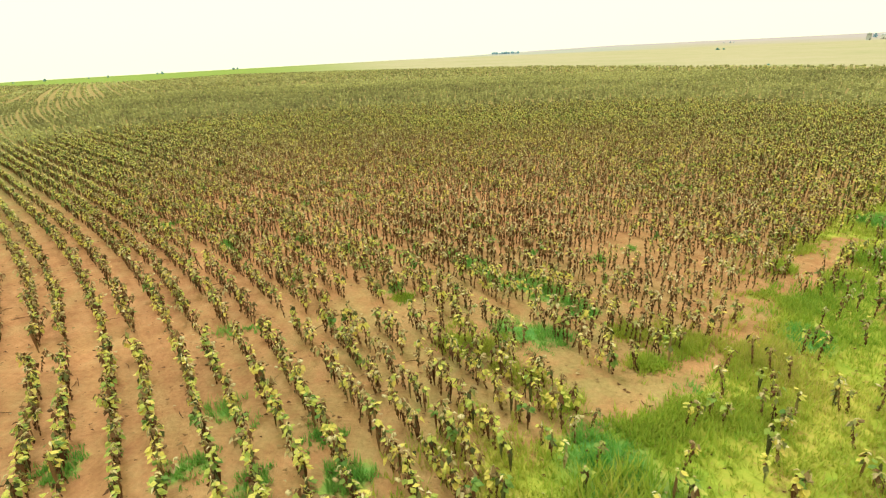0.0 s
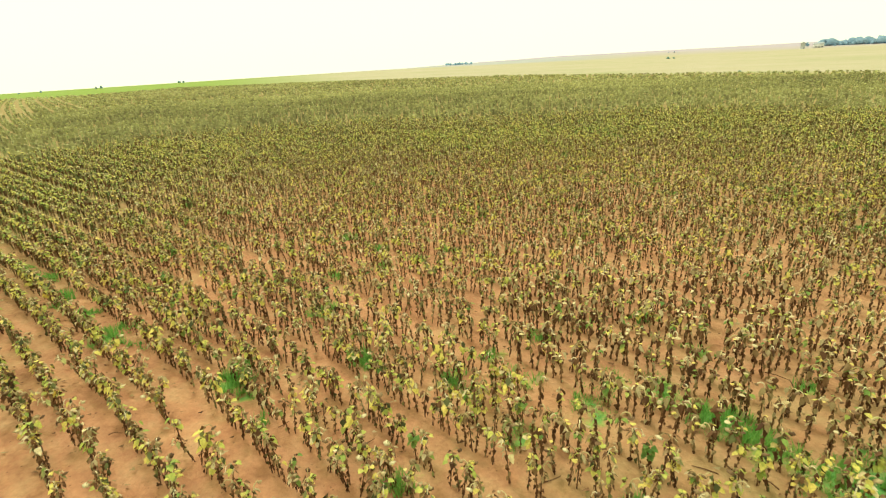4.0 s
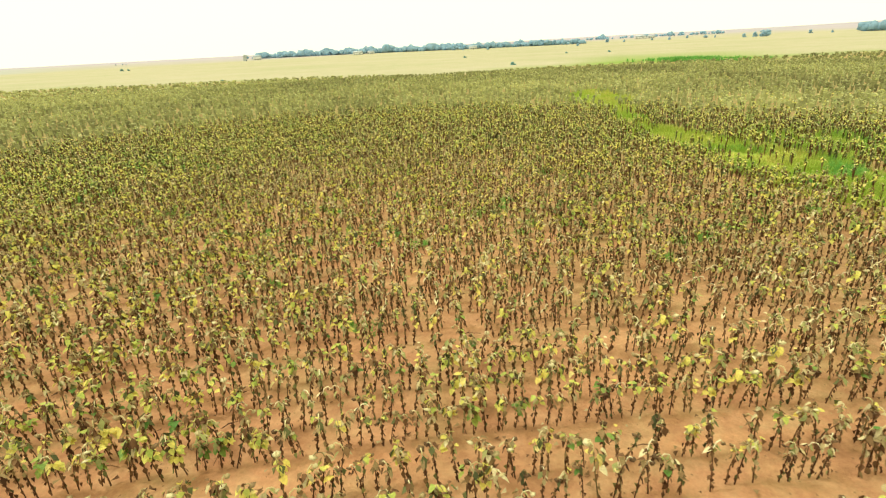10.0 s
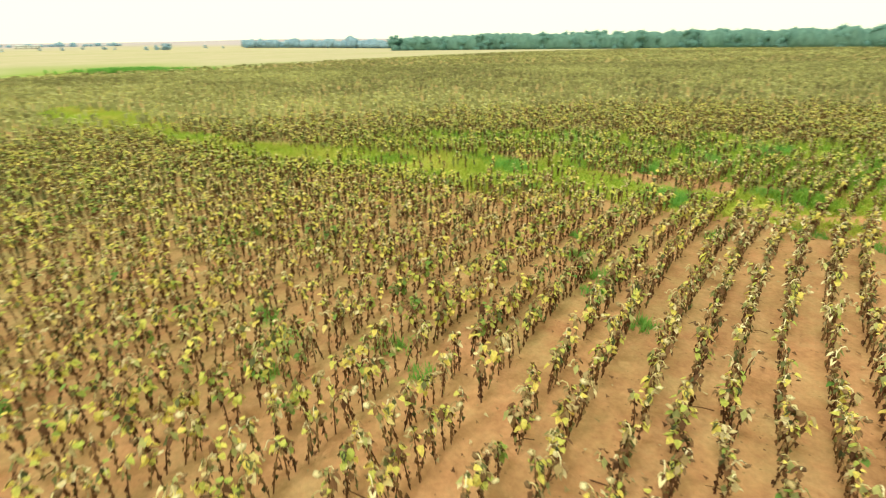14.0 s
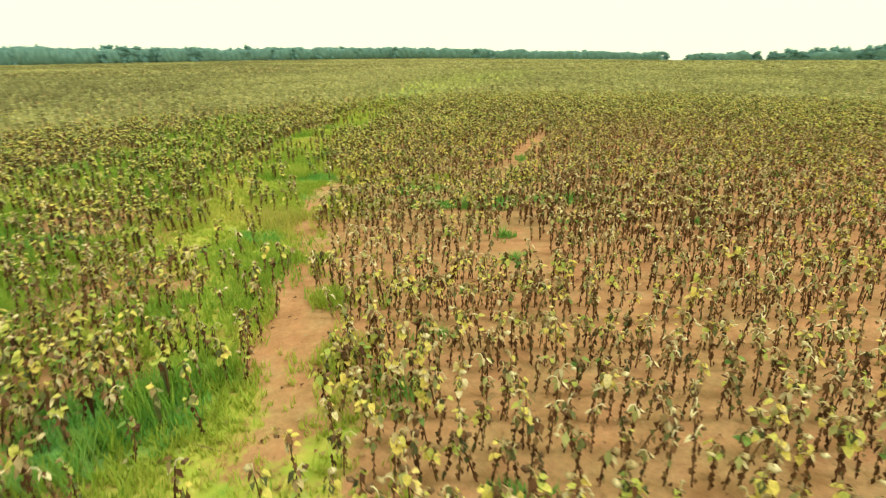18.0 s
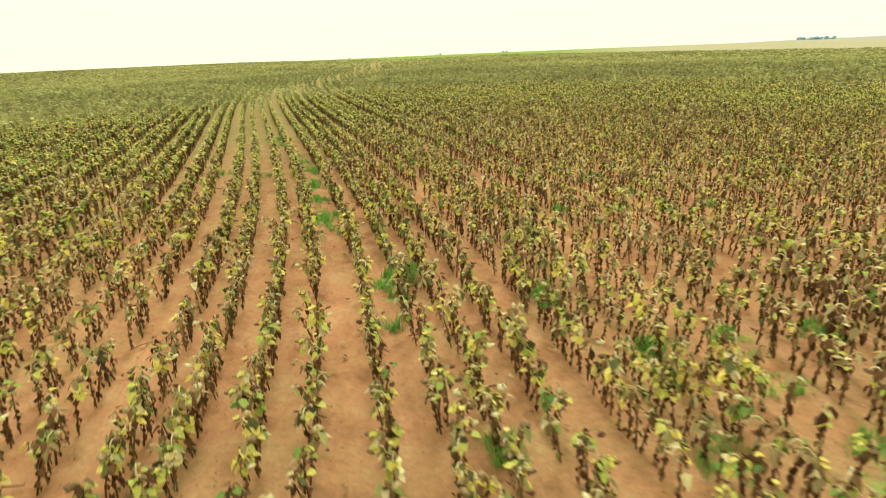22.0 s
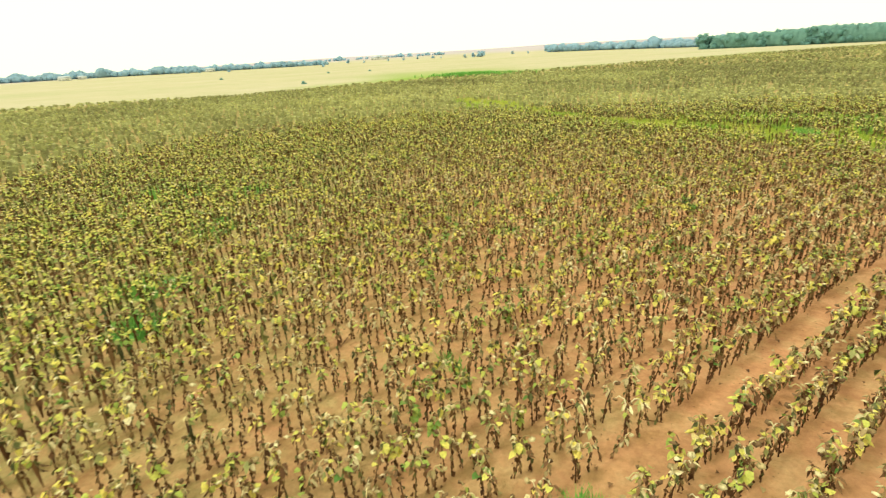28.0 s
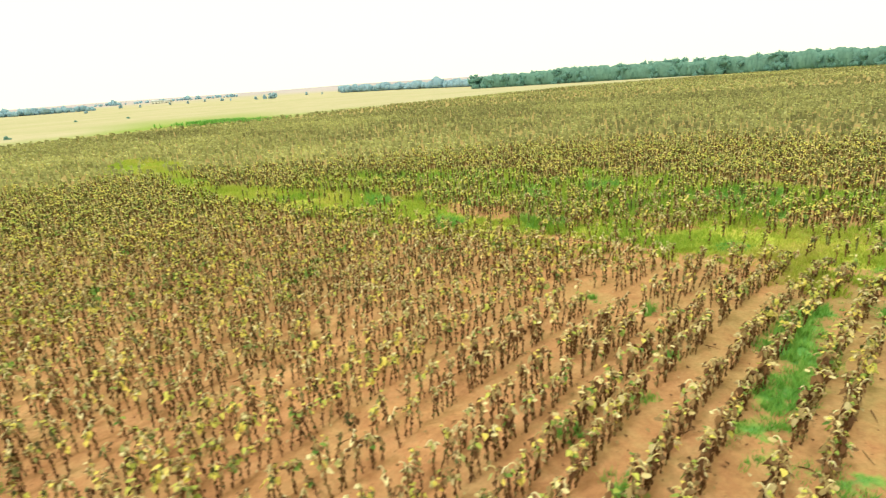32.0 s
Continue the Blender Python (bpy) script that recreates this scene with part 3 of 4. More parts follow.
def sunflower(rng, leafy, fine):
    """Parts of one plant as (name, vertices, triangles, material number, random)."""
    out = []
    h = rng.uniform(0.95, 1.22)
    face = rng.uniform(0, 2 * math.pi)
    fd = np.array([math.cos(face), math.sin(face), 0.0])
    tilt = 0.24 if rng.random() < 0.12 else 0.08
    lean = np.array([rng.gauss(0, tilt), rng.gauss(0, tilt), 0.0])
    zig = np.array([rng.uniform(-0.03, 0.03), rng.uniform(-0.03, 0.03), 0.0])
    up = np.array([0, 0, 1.0])
    base, mid, top = np.zeros(3), lean * 0.5 + zig + up * h * 0.5, lean + up * h * 0.86
    sides = 6 if fine else 3
    v, f = tube([base - up * 0.03, mid, top], [0.019, 0.016, 0.012], sides)
    out.append(("stem", v, f, 0, rng.random()))
    bow = rng.uniform(0.055, 0.12)
    steps = 7 if fine else 3
    reach = rng.uniform(2.3, 3.3)
    arch = [top]
    for i in range(1, steps + 1):
        a = reach * i / steps
        arch.append(top + fd * bow * (1 - math.cos(a)) + up * (bow * math.sin(a) + 0.05 * min(1, 2 * i / steps)))
    v, f = tube(arch, [0.014] * steps + [0.010], sides)
    out.append(("neck", v, f, 4, rng.random()))
    # drooping head: shallow bowl with its seed side down
    tip = arch[-1]
    ax = (tip - arch[-2]) / np.linalg.norm(tip - arch[-2])
    ax = ax * 0.6 - up * 0.7
    ax /= np.linalg.norm(ax)
    p1 = np.cross(ax, (0.3, 0.2, 0.9))
    p1 /= np.linalg.norm(p1)
    p2 = np.cross(ax, p1)
    rad = rng.uniform(0.05, 0.10)
    k = 12 if fine else 5
    ring = [tip + ax * 0.035 + (p1 * math.cos(2 * math.pi * i / k) + p2 * math.sin(2 * math.pi * i / k)) * rad * rng.uniform(0.85, 1.12) for i in range(k)]
    if fine:
        mid_ring = [tip + ax * 0.012 + (q - tip - ax * 0.035) * 0.6 for q in ring]
        v = [tip] + mid_ring + ring
        f = [(0, 1 + i, 1 + (i + 1) % k) for i in range(k)]
        for i in range(k):
            a, c = 1 + i, 1 + (i + 1) % k
            f += [(a, a + k, c + k), (a, c + k, c)]
        seeds = [q - (q - tip) * 0.06 for q in ring] + [tip + ax * 0.05]
        out.append(("seed_disc", seeds, [(i, k, (i + 1) % k) for i in range(k)], 0, rng.random()))
    else:
        v = [tip] + ring + [tip + ax * 0.045]
        f = [(0, 1 + i, 1 + (i + 1) % k) for i in range(k)] + [(1 + i, k + 1, 1 + (i + 1) % k) for i in range(k)]
    out.append(("flower_head", v, f, 3, rng.random()))
    # withered leaves that hug the stem
    count = rng.randint(12, 14) if fine else rng.randint(12, 13)
    for i in range(count):
        z = 0.07 + 0.89 * (i + rng.random()) / count
        a = i * 2.4 + rng.uniform(-0.6, 0.6)
        d = np.array([math.cos(a), math.sin(a), 0.0])
        high = max(0.0, min(1.0, (z - 0.62) / 0.2))
        root = lean * z + up * h * min(0.97, z + 0.06) + d * rng.uniform(0.01, 0.04 + 0.03 * high)
        size = rng.uniform(0.11, 0.165) * (1.0 + 0.5 * high)
        v, f = blade(rng, root, d, size, size * rng.uniform(0.5, 0.78), rng.uniform(1.15, 1.6) - 0.35 * high, rng.uniform(-0.7, 0.7), fine)
        out.append(("withered_leaf", v, f, 5 if not fine and rng.random() < 0.14 + 0.26 * high else 1, rng.random() * (0.55 + 0.5 * z)))
    # dry curled leaves below the bent neck, brown to pale
    for _ in range(2 if fine else 3):
        z, a = rng.uniform(0.68, 0.98), rng.uniform(0, 2 * math.pi)
        d = np.array([math.cos(a), math.sin(a), 0.0])
        size = rng.uniform(0.10, 0.19)
        if fine:
            v, f = blade(rng, lean + up * h * z + d * 0.02, d, size, size * 0.5, rng.uniform(-0.1, 1.0), rng.uniform(-0.6, 0.6), fine)
        else:
            v, f = folded_leaf(rng, lean + up * h * z + d * 0.02, d, size, size * rng.uniform(0.45, 0.7), rng.uniform(0.0, 1.1), rng.uniform(0.3, 0.9))
        out.append(("curled_leaf", v, f, 3 if rng.random() < 0.45 else 1, rng.uniform(0.25, 1.0)))
    # leaves still yellow or green near the top
    tint, lead = min(0.95, max(0.12, rng.gauss(0.65, 0.20))), rng.uniform(0, 2 * math.pi)
    for _ in range(leafy):
        z = rng.uniform(0.72, 1.0) - 0.03 * max(0, leafy - 6)
        a = lead + rng.gauss(0, 1.3)
        d = np.array([math.cos(a), math.sin(a), 0.0])
        root = lean * z + up * h * z + d * rng.uniform(0.03, 0.10)
        size = rng.uniform(0.10, 0.19)
        if fine:
            v, f = blade(rng, root, d, size, size * rng.uniform(0.75, 0.95), rng.uniform(-0.2, 0.95), rng.uniform(-0.35, 0.35), fine)
        else:
            v, f = folded_leaf(rng, root, d, size, size * rng.uniform(0.8, 1.05), rng.uniform(-0.3, 0.9), rng.uniform(0.1, 0.6))
        out.append(("yellow_leaf", v, f, 2, min(1.0, max(0.0, rng.gauss(tint, 0.12)))))
    return out


def sparse_plant(rng, leafy):
    """The same plant with few faces, for the middle distance."""
    out = []
    h = rng.uniform(1.0, 1.25)
    for a in (0.3, 1.9):
        d = np.array([math.cos(a), math.sin(a), 0]) * rng.uniform(0.036, 0.058)
        k = np.array([rng.uniform(-0.06, 0.06), rng.uniform(-0.06, 0.06), h * 0.9])
        out.append(("stem", [-d * 0.3, d * 0.3, k * rng.uniform(0.4, 0.8) + d * rng.uniform(0.9, 1.5), k, k * rng.uniform(0.4, 0.8) - d * rng.uniform(0.9, 1.5)], [(0, 1, 2), (0, 2, 4), (4, 2, 3)], 1 if rng.random() < 0.6 else 5, rng.random() * 0.6))
    for _ in range(4):
        a, z = rng.uniform(0, 6.28), rng.uniform(0.5, 0.95) * h
        d = np.array([math.cos(a), math.sin(a), 0.0])
        v, f = blade(rng, d * 0.02 + np.array([0, 0, z]), d, rng.uniform(0.18, 0.31), rng.uniform(0.12, 0.19), rng.uniform(0.5, 1.3), 0.3, False)
        out.append(("withered_leaf", v, f, 1 if rng.random() < 0.42 else 5, rng.random() * 0.8))
    tint, lead = min(0.85, max(0.08, rng.gauss(0.54, 0.20))), rng.uniform(0, 6.28)
    for _ in range(leafy):
        a, z = lead + rng.gauss(0, 1.3), rng.uniform(0.70, 1.0) * h
        d = np.array([math.cos(a), math.sin(a), 0.0])
        v, f = blade(rng, d * rng.uniform(0.02, 0.10) + np.array([0, 0, z]), d, rng.uniform(0.14, 0.24), rng.uniform(0.12, 0.19), rng.uniform(-0.1, 0.9), 0.15, False)
        out.append(("yellow_leaf", v, f, 2, min(1.0, max(0.0, rng.gauss(tint, 0.14)))))
    a = rng.uniform(0, 6.28)
    d = np.array([math.cos(a), math.sin(a), 0.0])
    v, f = blade(rng, np.array([0, 0, h * 0.97]), d, 0.16, 0.07, 0.5, -0.4, False)
    out.append(("flower_head", v, f, 4, 0.3 + 0.7 * rng.random()))
    return out


def far_plant(rng, leafy, size):
    """A stand of plants far off: a body and a few leaf clumps."""
    out = []
    a = rng.uniform(0, 6.28)
    d = np.array([math.cos(a), math.sin(a), 0.0])
    up = np.array([0, 0, 1.0])
    w = 0.17 * size
    out.append(("stand", [-d * w * 0.6, d * w * 0.6, d * w + up * 1.02, -d * w + up * 0.96], [(0, 1, 2), (0, 2, 3)], 6, 0.25 + 0.5 * rng.random()))
    for kind in [2] + [6] * (leafy + 1):
        a = rng.uniform(0, 6.28)
        d = np.array([math.cos(a), math.sin(a), rng.uniform(-0.4, 0.2)])
        side = np.array([-d[1], d[0], rng.uniform(-0.5, 0.5)])
        c = np.array([rng.uniform(-0.2, 0.2) * size, rng.uniform(-0.2, 0.2) * size, rng.uniform(0.85, 1.1)])
        r = rng.uniform(0.12, 0.19) * size * (0.7 if kind == 2 else 1.0)
        out.append(("clump", [c - d * r, c + side * r * 0.7 + up * 0.03, c + d * r - up * 0.05], [(0, 1, 2)], kind, min(1.0, max(0.0, rng.gauss(0.36 if kind == 2 else 0.6, 0.2)))))
    return out


def flat(parts):
    v, f, m, r, o = [], [], [], [], 0
    for _, pv, pf, pm, pr in parts:
        v += [tuple(q) for q in pv]
        f += [(a + o, b + o, c + o) for a, b, c in pf]
        m += [pm] * len(pf)
        r += [pr] * len(pf)
        o += len(pv)
    return np.array(v, np.float32), np.array(f, np.int32), np.array(m, np.int32), np.array(r, np.float32)


def sown(name, templates, px, py, leafy, label, rs, size=(0.62, 0.86), tone=-0.12):
    """One mesh of many plants: each takes the template whose leafiness suits its place."""
    n_t = len(templates)
    pick = np.clip((leafy * n_t + rs.uniform(-0.33, 0.33, len(px)) * n_t).astype(int), 0, n_t - 1)
    pz = land(px, py)
    turn, grow = rs.uniform(0, 2 * np.pi, len(px)), rs.uniform(*size, len(px))
    V, F, M, R, o = [], [], [], [], 0
    for t, (tv, tf, tm, tr) in enumerate(templates):
        w = np.nonzero(pick == t)[0]
        if not len(w):
            continue
        c, s = np.cos(turn[w])[:, None], np.sin(turn[w])[:, None]
        g = grow[w][:, None]
        x = (tv[None, :, 0] * c - tv[None, :, 1] * s) * g + px[w][:, None]
        y = (tv[None, :, 0] * s + tv[None, :, 1] * c) * g + py[w][:, None]
        z = tv[None, :, 2] * g + pz[w][:, None]
        V.append(np.stack([x, y, z], 2).reshape(-1, 3))
        F.append((tf[None] + (np.arange(len(w)) * len(tv))[:, None, None]).reshape(-1, 3) + o)
        M.append(np.tile(tm, len(w)))
        shift = rs.normal(0, 0.13, len(w))[:, None] + (leafy[w] - 0.5)[:, None] * tone
        R.append(np.clip(tr[None, :] + shift, 0, 1).ravel())
        o += len(w) * len(tv)
    me = mesh_from(name, np.concatenate(V), np.concatenate(F), PLANT_MATS, np.concatenate(M), np.concatenate(R))
    return tagged(new(name, me), label, "sunflower crop", kind="stuff")


rs = np.random.RandomState(11)


def rows_of_plants(reach, gap_along, every=1):
    """Places of plants along the bent rows within reach of the middle."""
    count = int(reach * 1.9 / PAIR)
    px, py = [], []
    for i in range(-2 * count, 2 * count + 1, every):
        n0 = np.interp(i // 2, PAIR_K, PAIR_N) + (i % 2) * TWIN + (rs.uniform(-0.05, 0.05) if every == 1 else rs.uniform(-0.8, 0.8))
        s = np.arange(-reach * 1.5, reach * 1.5, gap_along)
        s = s + rs.uniform(-0.38, 0.38, len(s)) * gap_along
        n_ = n0 + np.interp(s, S_TAB, N_TAB) + rs.normal(0, 0.04, len(s)) * every
        x, y = (n_ - s) * R2, (n_ + s) * R2
        keep = np.hypot(x - 6, y - 13) < reach
        px.append(x[keep])
        py.append(y[keep])
    return np.concatenate(px), np.concatenate(py)


def thinned(x, y):
    """Chance that a plant stands at a place."""
    chance = 0.97 - (0.74 + 0.12 * step01(24, 30, x) + 0.08 * step01(8, 4, x) - 0.42 * step01(-4, -18, x)) * step01(0.3, -1.4, strip_gap(x, y))
    chance *= 1 - 0.97 * step01(0.35, -0.1, bare_gap(x, y))
    chance *= 1 - 0.35 * step01(0.8, 0.92, vnoise(x, y, 1.4, 40)) - 0.12 * step01(0.55, 0.8, vnoise(x, y, 9, 41))
    chance *= 1 - 0.45 * under(x, y)
    chance *= np.clip(0.76 + 0.42 * leafiness(x, y), 0, 1)
    return chance * (field_gap(x, y) + (vnoise(x, y, 9, 42) - 0.5) * 8 < 0)


# how leafy the crop still is here and there: x, y, 0 to 1
VIGOUR_SOUTH = [(-3.5, 1.0, 0.75), (2.8, 2.2, 0.65), (-5.4, 8.4, 0.50), (3.5, 9.5, 0.50), (12.7, 7.7, 0.12), (8.3, 1.2, 0.80), (4.6, -1.5, 0.75), (10.1, 4.0, 0.75),
                (11.9, 0.2, 0.70), (5.5, 5.8, 0.70), (3.4, 13.1, 0.65), (15.3, 14.1, 0.50), (7.0, 14.1, 0.42), (-2.0, 14.8, 0.52), (-22.4, 10.7, 0.60), (-10.0, 11.0, 0.70), (-17.7, 15.6, 0.70)]
VIGOUR_NORTH = [(0.5, 43.2, 0.75), (7.8, 41.5, 0.70), (2.2, 50.2, 0.80), (13.3, 39.8, 0.65), (16.7, 48.7, 0.70), (-8.6, 44.8, 0.60), (10.7, 27.1, 0.36), (-8.4, 28.1, 0.53), (-7.4, 21.0, 0.65), (-2.1, 20.3, 0.50), (3.3, 20.4, 0.30), (11.6, 20.6, 0.28), (2.5, 26.9, 0.45),
                (10.4, 45.9, 0.65), (9.7, 34.4, 0.70), (19.8, 33.4, 0.60), (19.8, 27.0, 0.85), (18.0, 19.7, 0.48), (16.2, 31.6, 0.65), (19.9, 16.0, 0.50), (25.4, 27.0, 0.65), (-13.8, 31.6, 0.38), (-21.1, 53.3, 0.55), (-0.4, 38.8, 0.36), (0.6, 24.1, 0.75), (6.7, 51.3, 0.70)]


def leafiness(x, y):
    total, weight = np.full(x.shape, 0.50 * 0.03), np.full(x.shape, 0.03)
    for a, b, v in VIGOUR_SOUTH + VIGOUR_NORTH:
        w = np.exp(-((x - a) ** 2 + (y - b) ** 2) / 20.0)
        total, weight = total + w * v, weight + w
    wild = 0.55 * (vnoise(x, y, 38, 52) - 0.5) * step01(32, 60, np.hypot(x - 6, y - 18)) + 0.4 * (vnoise(x, y, 13, 50) - 0.5) * step01(30, 60, np.hypot(x - 6, y - 18)) + 0.65 * (vnoise(x, y, 1.9, 51) - 0.5)
    spent = 0.32 * step01(15, 34, (x - y - 16) * R2) * step01(0.1, 0.5, vnoise(x, y, 30, 53))
    return np.clip(total / weight + wild - spent, 0, 0.999)


def outside_box(x, y, x0, x1, y0, y1):
    return np.hypot(np.maximum(0, np.maximum(x0 - x, x - x1)), np.maximum(0, np.maximum(y0 - y, y - y1)))


rng = random.Random(5)
NEAR_T = [flat(sunflower(rng, (0, 0, 0, 2, 0, 1, 4, 0, 2, 6, 0, 3, 8, 1, 3, 10, 5, 2, 11, 7, 9, 12, 11, 15)[k], False)) for k in range(24)]
MID_T = [flat(sparse_plant(rng, (1, 1, 2, 3, 3, 4, 4, 5, 6, 7, 8, 9)[k])) for k in range(12)]
FAR_T = [flat(far_plant(rng, 1 + (k % 2) + k // 6, 1.55)) for k in range(12)]
RIM_T = [flat(far_plant(rng, 1 + (k % 2) + k // 6, 3.2)) for k in range(12)]

ax_, ay_ = rows_of_plants(112, 0.19)
keep = rs.random(len(ax_)) < thinned(ax_, ay_)
ax_, ay_ = ax_[keep], ay_[keep]
gone = outside_box(ax_, ay_, -11, 20, 5, 40) - 6 + rs.uniform(-6, 6, len(ax_))
alone = (ax_ > 2.4) & (ax_ < 10.6) & (ay_ > 8.6) & (ay_ < 16.6)
near_, mid_ = (gone < 1) & ~alone, (gone >= 1) & (gone < 26)
sown("sunflower_rows", NEAR_T, ax_[near_], ay_[near_], leafiness(ax_, ay_)[near_], "rows of ripe sunflowers with bent heads and withered brown leaves", rs)
sown("sunflower_stand", MID_T, ax_[mid_], ay_[mid_], leafiness(ax_, ay_)[mid_], "dense stand of drying sunflowers with yellow-green upper leaves", rs, tone=0.1)
fx_, fy_ = rows_of_plants(150, 0.92)
keep = (rs.random(len(fx_)) < thinned(fx_, fy_)) & (outside_box(fx_, fy_, -11, 20, 5, 40) - 6 + rs.uniform(-6, 6, len(fx_)) >= 25.5)
fx_, fy_ = fx_[keep], fy_[keep]
sown("sunflower_field", FAR_T, fx_, fy_, leafiness(fx_, fy_), "wide field of drying sunflowers, olive and brown", rs, size=(0.64, 0.82), tone=0.4)
ex_, ey_ = rows_of_plants(430, 2.5, 2)
keep = (rs.random(len(ex_)) < thinned(ex_, ey_)) & (np.hypot(ex_ - 6, ey_ - 13) >= 148)
ex_, ey_ = ex_[keep], ey_[keep]
sown("distant_crop", RIM_T, ex_, ey_, leafiness(ex_, ey_), "distant sunflower crop fading to an olive sheet", rs, size=(0.64, 0.78), tone=0.4)


# ---- grass, weeds and litter ----
def tufts(name, px, py, tone, tall, label, category, blades=5, leaf=m_grass, wide=1.0):
    V, F, R = [], [], []
    n_ = len(px)
    pz = land(px, py)
    for k in range(blades):
        a, w = rs.uniform(0, 2 * np.pi, n_), rs.uniform(0.010, 0.028, n_) * wide
        bx, by = px + rs.normal(0, 0.05, n_), py + rs.normal(0, 0.05, n_)
        hh = tall * rs.uniform(0.5, 1.2, n_)
        ox, oy = np.cos(a) * hh * rs.uniform(0.2, 0.8, n_), np.sin(a) * hh * rs.uniform(0.2, 0.8, n_)
        q = np.stack([np.stack([bx - np.sin(a) * w, by + np.cos(a) * w, pz], 1), np.stack([bx + np.sin(a) * w, by - np.cos(a) * w, pz], 1),
                      np.stack([bx + ox, by + oy, pz + hh], 1)], 1)
        F.append(np.arange(n_ * 3).reshape(-1, 3) + k * n_ * 3)
        V.append(q.reshape(-1, 3))
        R.append(np.clip(tone + rs.normal(0, 0.12, n_), 0, 1))
    me = mesh_from(name, np.concatenate(V), np.concatenate(F), [leaf], None, np.concatenate(R))
    return tagged(new(name, me), label, category, kind="stuff")


def along_strip(count):
    """Places scattered along the strip, closer together in its middle stretch."""
    line = [(a, b) for a, b in zip(STRIP[:-1], STRIP[1:]) if -30 < min(a[0], b[0]) < 80]
    weight = np.array([math.dist(a[:2], b[:2]) * (1.0 if 5 < (a[0] + b[0]) / 2 < 32 else 0.45) for a, b in line])
    pick = rs.choice(len(line), count, p=weight / weight.sum())
    p, q = np.array([a for a, _ in line])[pick], np.array([b for _, b in line])[pick]
    k, e = rs.random(count)[:, None], q[:, :2] - p[:, :2]
    e = np.stack([-e[:, 1], e[:, 0]], 1) / np.hypot(e[:, 0], e[:, 1])[:, None]
    c = p + (q - p) * k
    return (c[:, :2] + e * (rs.uniform(-1, 1, count) * (c[:, 2] + 2.0))[:, None]).T


cx, cy = along_strip(85000)
for a, b, r in GRASS_SPOTS:
    cx, cy = np.append(cx, a + rs.normal(0, r * 0.7, 700)), np.append(cy, b + rs.normal(0, r * 0.7, 700))
sg = strip_gap(cx, cy)
dense = np.maximum(step01(0.7, -0.8, sg), 0.10 * step01(2.4, 0, sg)) * (0.35 + 0.65 * step01(0.3, 0.6, vnoise(cx, cy, 1.6, 61))) * (1 - 0.93 * step01(0.4, -0.25, bare_gap(cx, cy))) * (1 - 0.8 * weed(cx, cy))
keep = rs.random(len(cx)) < dense
cx, cy = cx[keep], cy[keep]
tufts("grass", cx, cy, 0.40 + 0.5 * vnoise(cx, cy, 2.5, 62), (0.13 + 0.17 * vnoise(cx, cy, 2, 63)) * (1 + 0.9 * step01(26, 40, cx) + 0.6 * step01(4, -8, cx)), "lush lime-green grass in the drainage strip", "grass")
wx, wy = rs.uniform(-30, 50, 300000), rs.uniform(-20, 64, 300000)
wd = weed(wx, wy)
keep = rs.random(len(wx)) < wd * 0.9
wx, wy, wd = wx[keep], wy[keep], wd[keep]
tufts("weeds", wx, wy, 0.35 + 0.4 * vnoise(wx, wy, 1.2, 64), (0.08 + 0.38 * wd * vnoise(wx, wy, 0.8, 65)) * (1 + 0.8 * step01(20, 30, wx)), "low emerald-green weeds between the crop rows", "weeds", 12, m_weed, 0.75)
ux, uy = rs.uniform(-5, 58, 210000), rs.uniform(-34, 34, 210000)
sg = strip_gap(ux, uy)
patch = np.maximum(under(ux, uy), step01(0.5, -0.5, sg) * step01(0.7, 0.82, vnoise(ux, uy, 2.1, 14))) * (1 - 0.9 * step01(0.4, -0.25, bare_gap(ux, uy)))
keep = rs.random(len(ux)) < patch
ux, uy = ux[keep], uy[keep]
tufts("weeds", ux, uy, 0.15 + 0.6 * vnoise(ux, uy, 2.0, 66), 0.18 + 0.38 * vnoise(ux, uy, 1.5, 67), "rank green weeds below the plants beside the grass strip", "weeds", 6, m_grass, 1.0)
# a rank green patch at the field's edge
k, q = rs.normal(0, 6.5, 700), rs.normal(0, 2.6, 700)
tufts("weeds", 176 + 0.32 * k + 0.95 * q, 68 + 0.95 * k - 0.32 * q, 0.2 + 0.3 * rs.random(700), 0.9 + 0.5 * rs.random(700), "rank bright green patch on the far field margin", "weeds", 6, m_weed, 12.0)

lx, ly = rs.uniform(-22, 34, 9000), rs.uniform(-12, 44, 9000)
a, sz = rs.uniform(0, 2 * np.pi, 9000), rs.uniform(0.03, 0.09, 9000)
lz = land(lx, ly) + 0.045
tri = np.stack([np.stack([lx + np.cos(a + k) * sz, ly + np.sin(a + k) * sz * 0.6, lz + rs.uniform(0, 0.04, 9000)], 1) for k in (0, 2.2, 4.0)], 1)
me = mesh_from("leaf_litter", tri.reshape(-1, 3), np.arange(27000).reshape(-1, 3), [m_dead], None, rs.random(9000))
tagged(new("leaf_litter", me), "shrivelled brown leaves fallen on the soil", "leaf litter", kind="stuff")

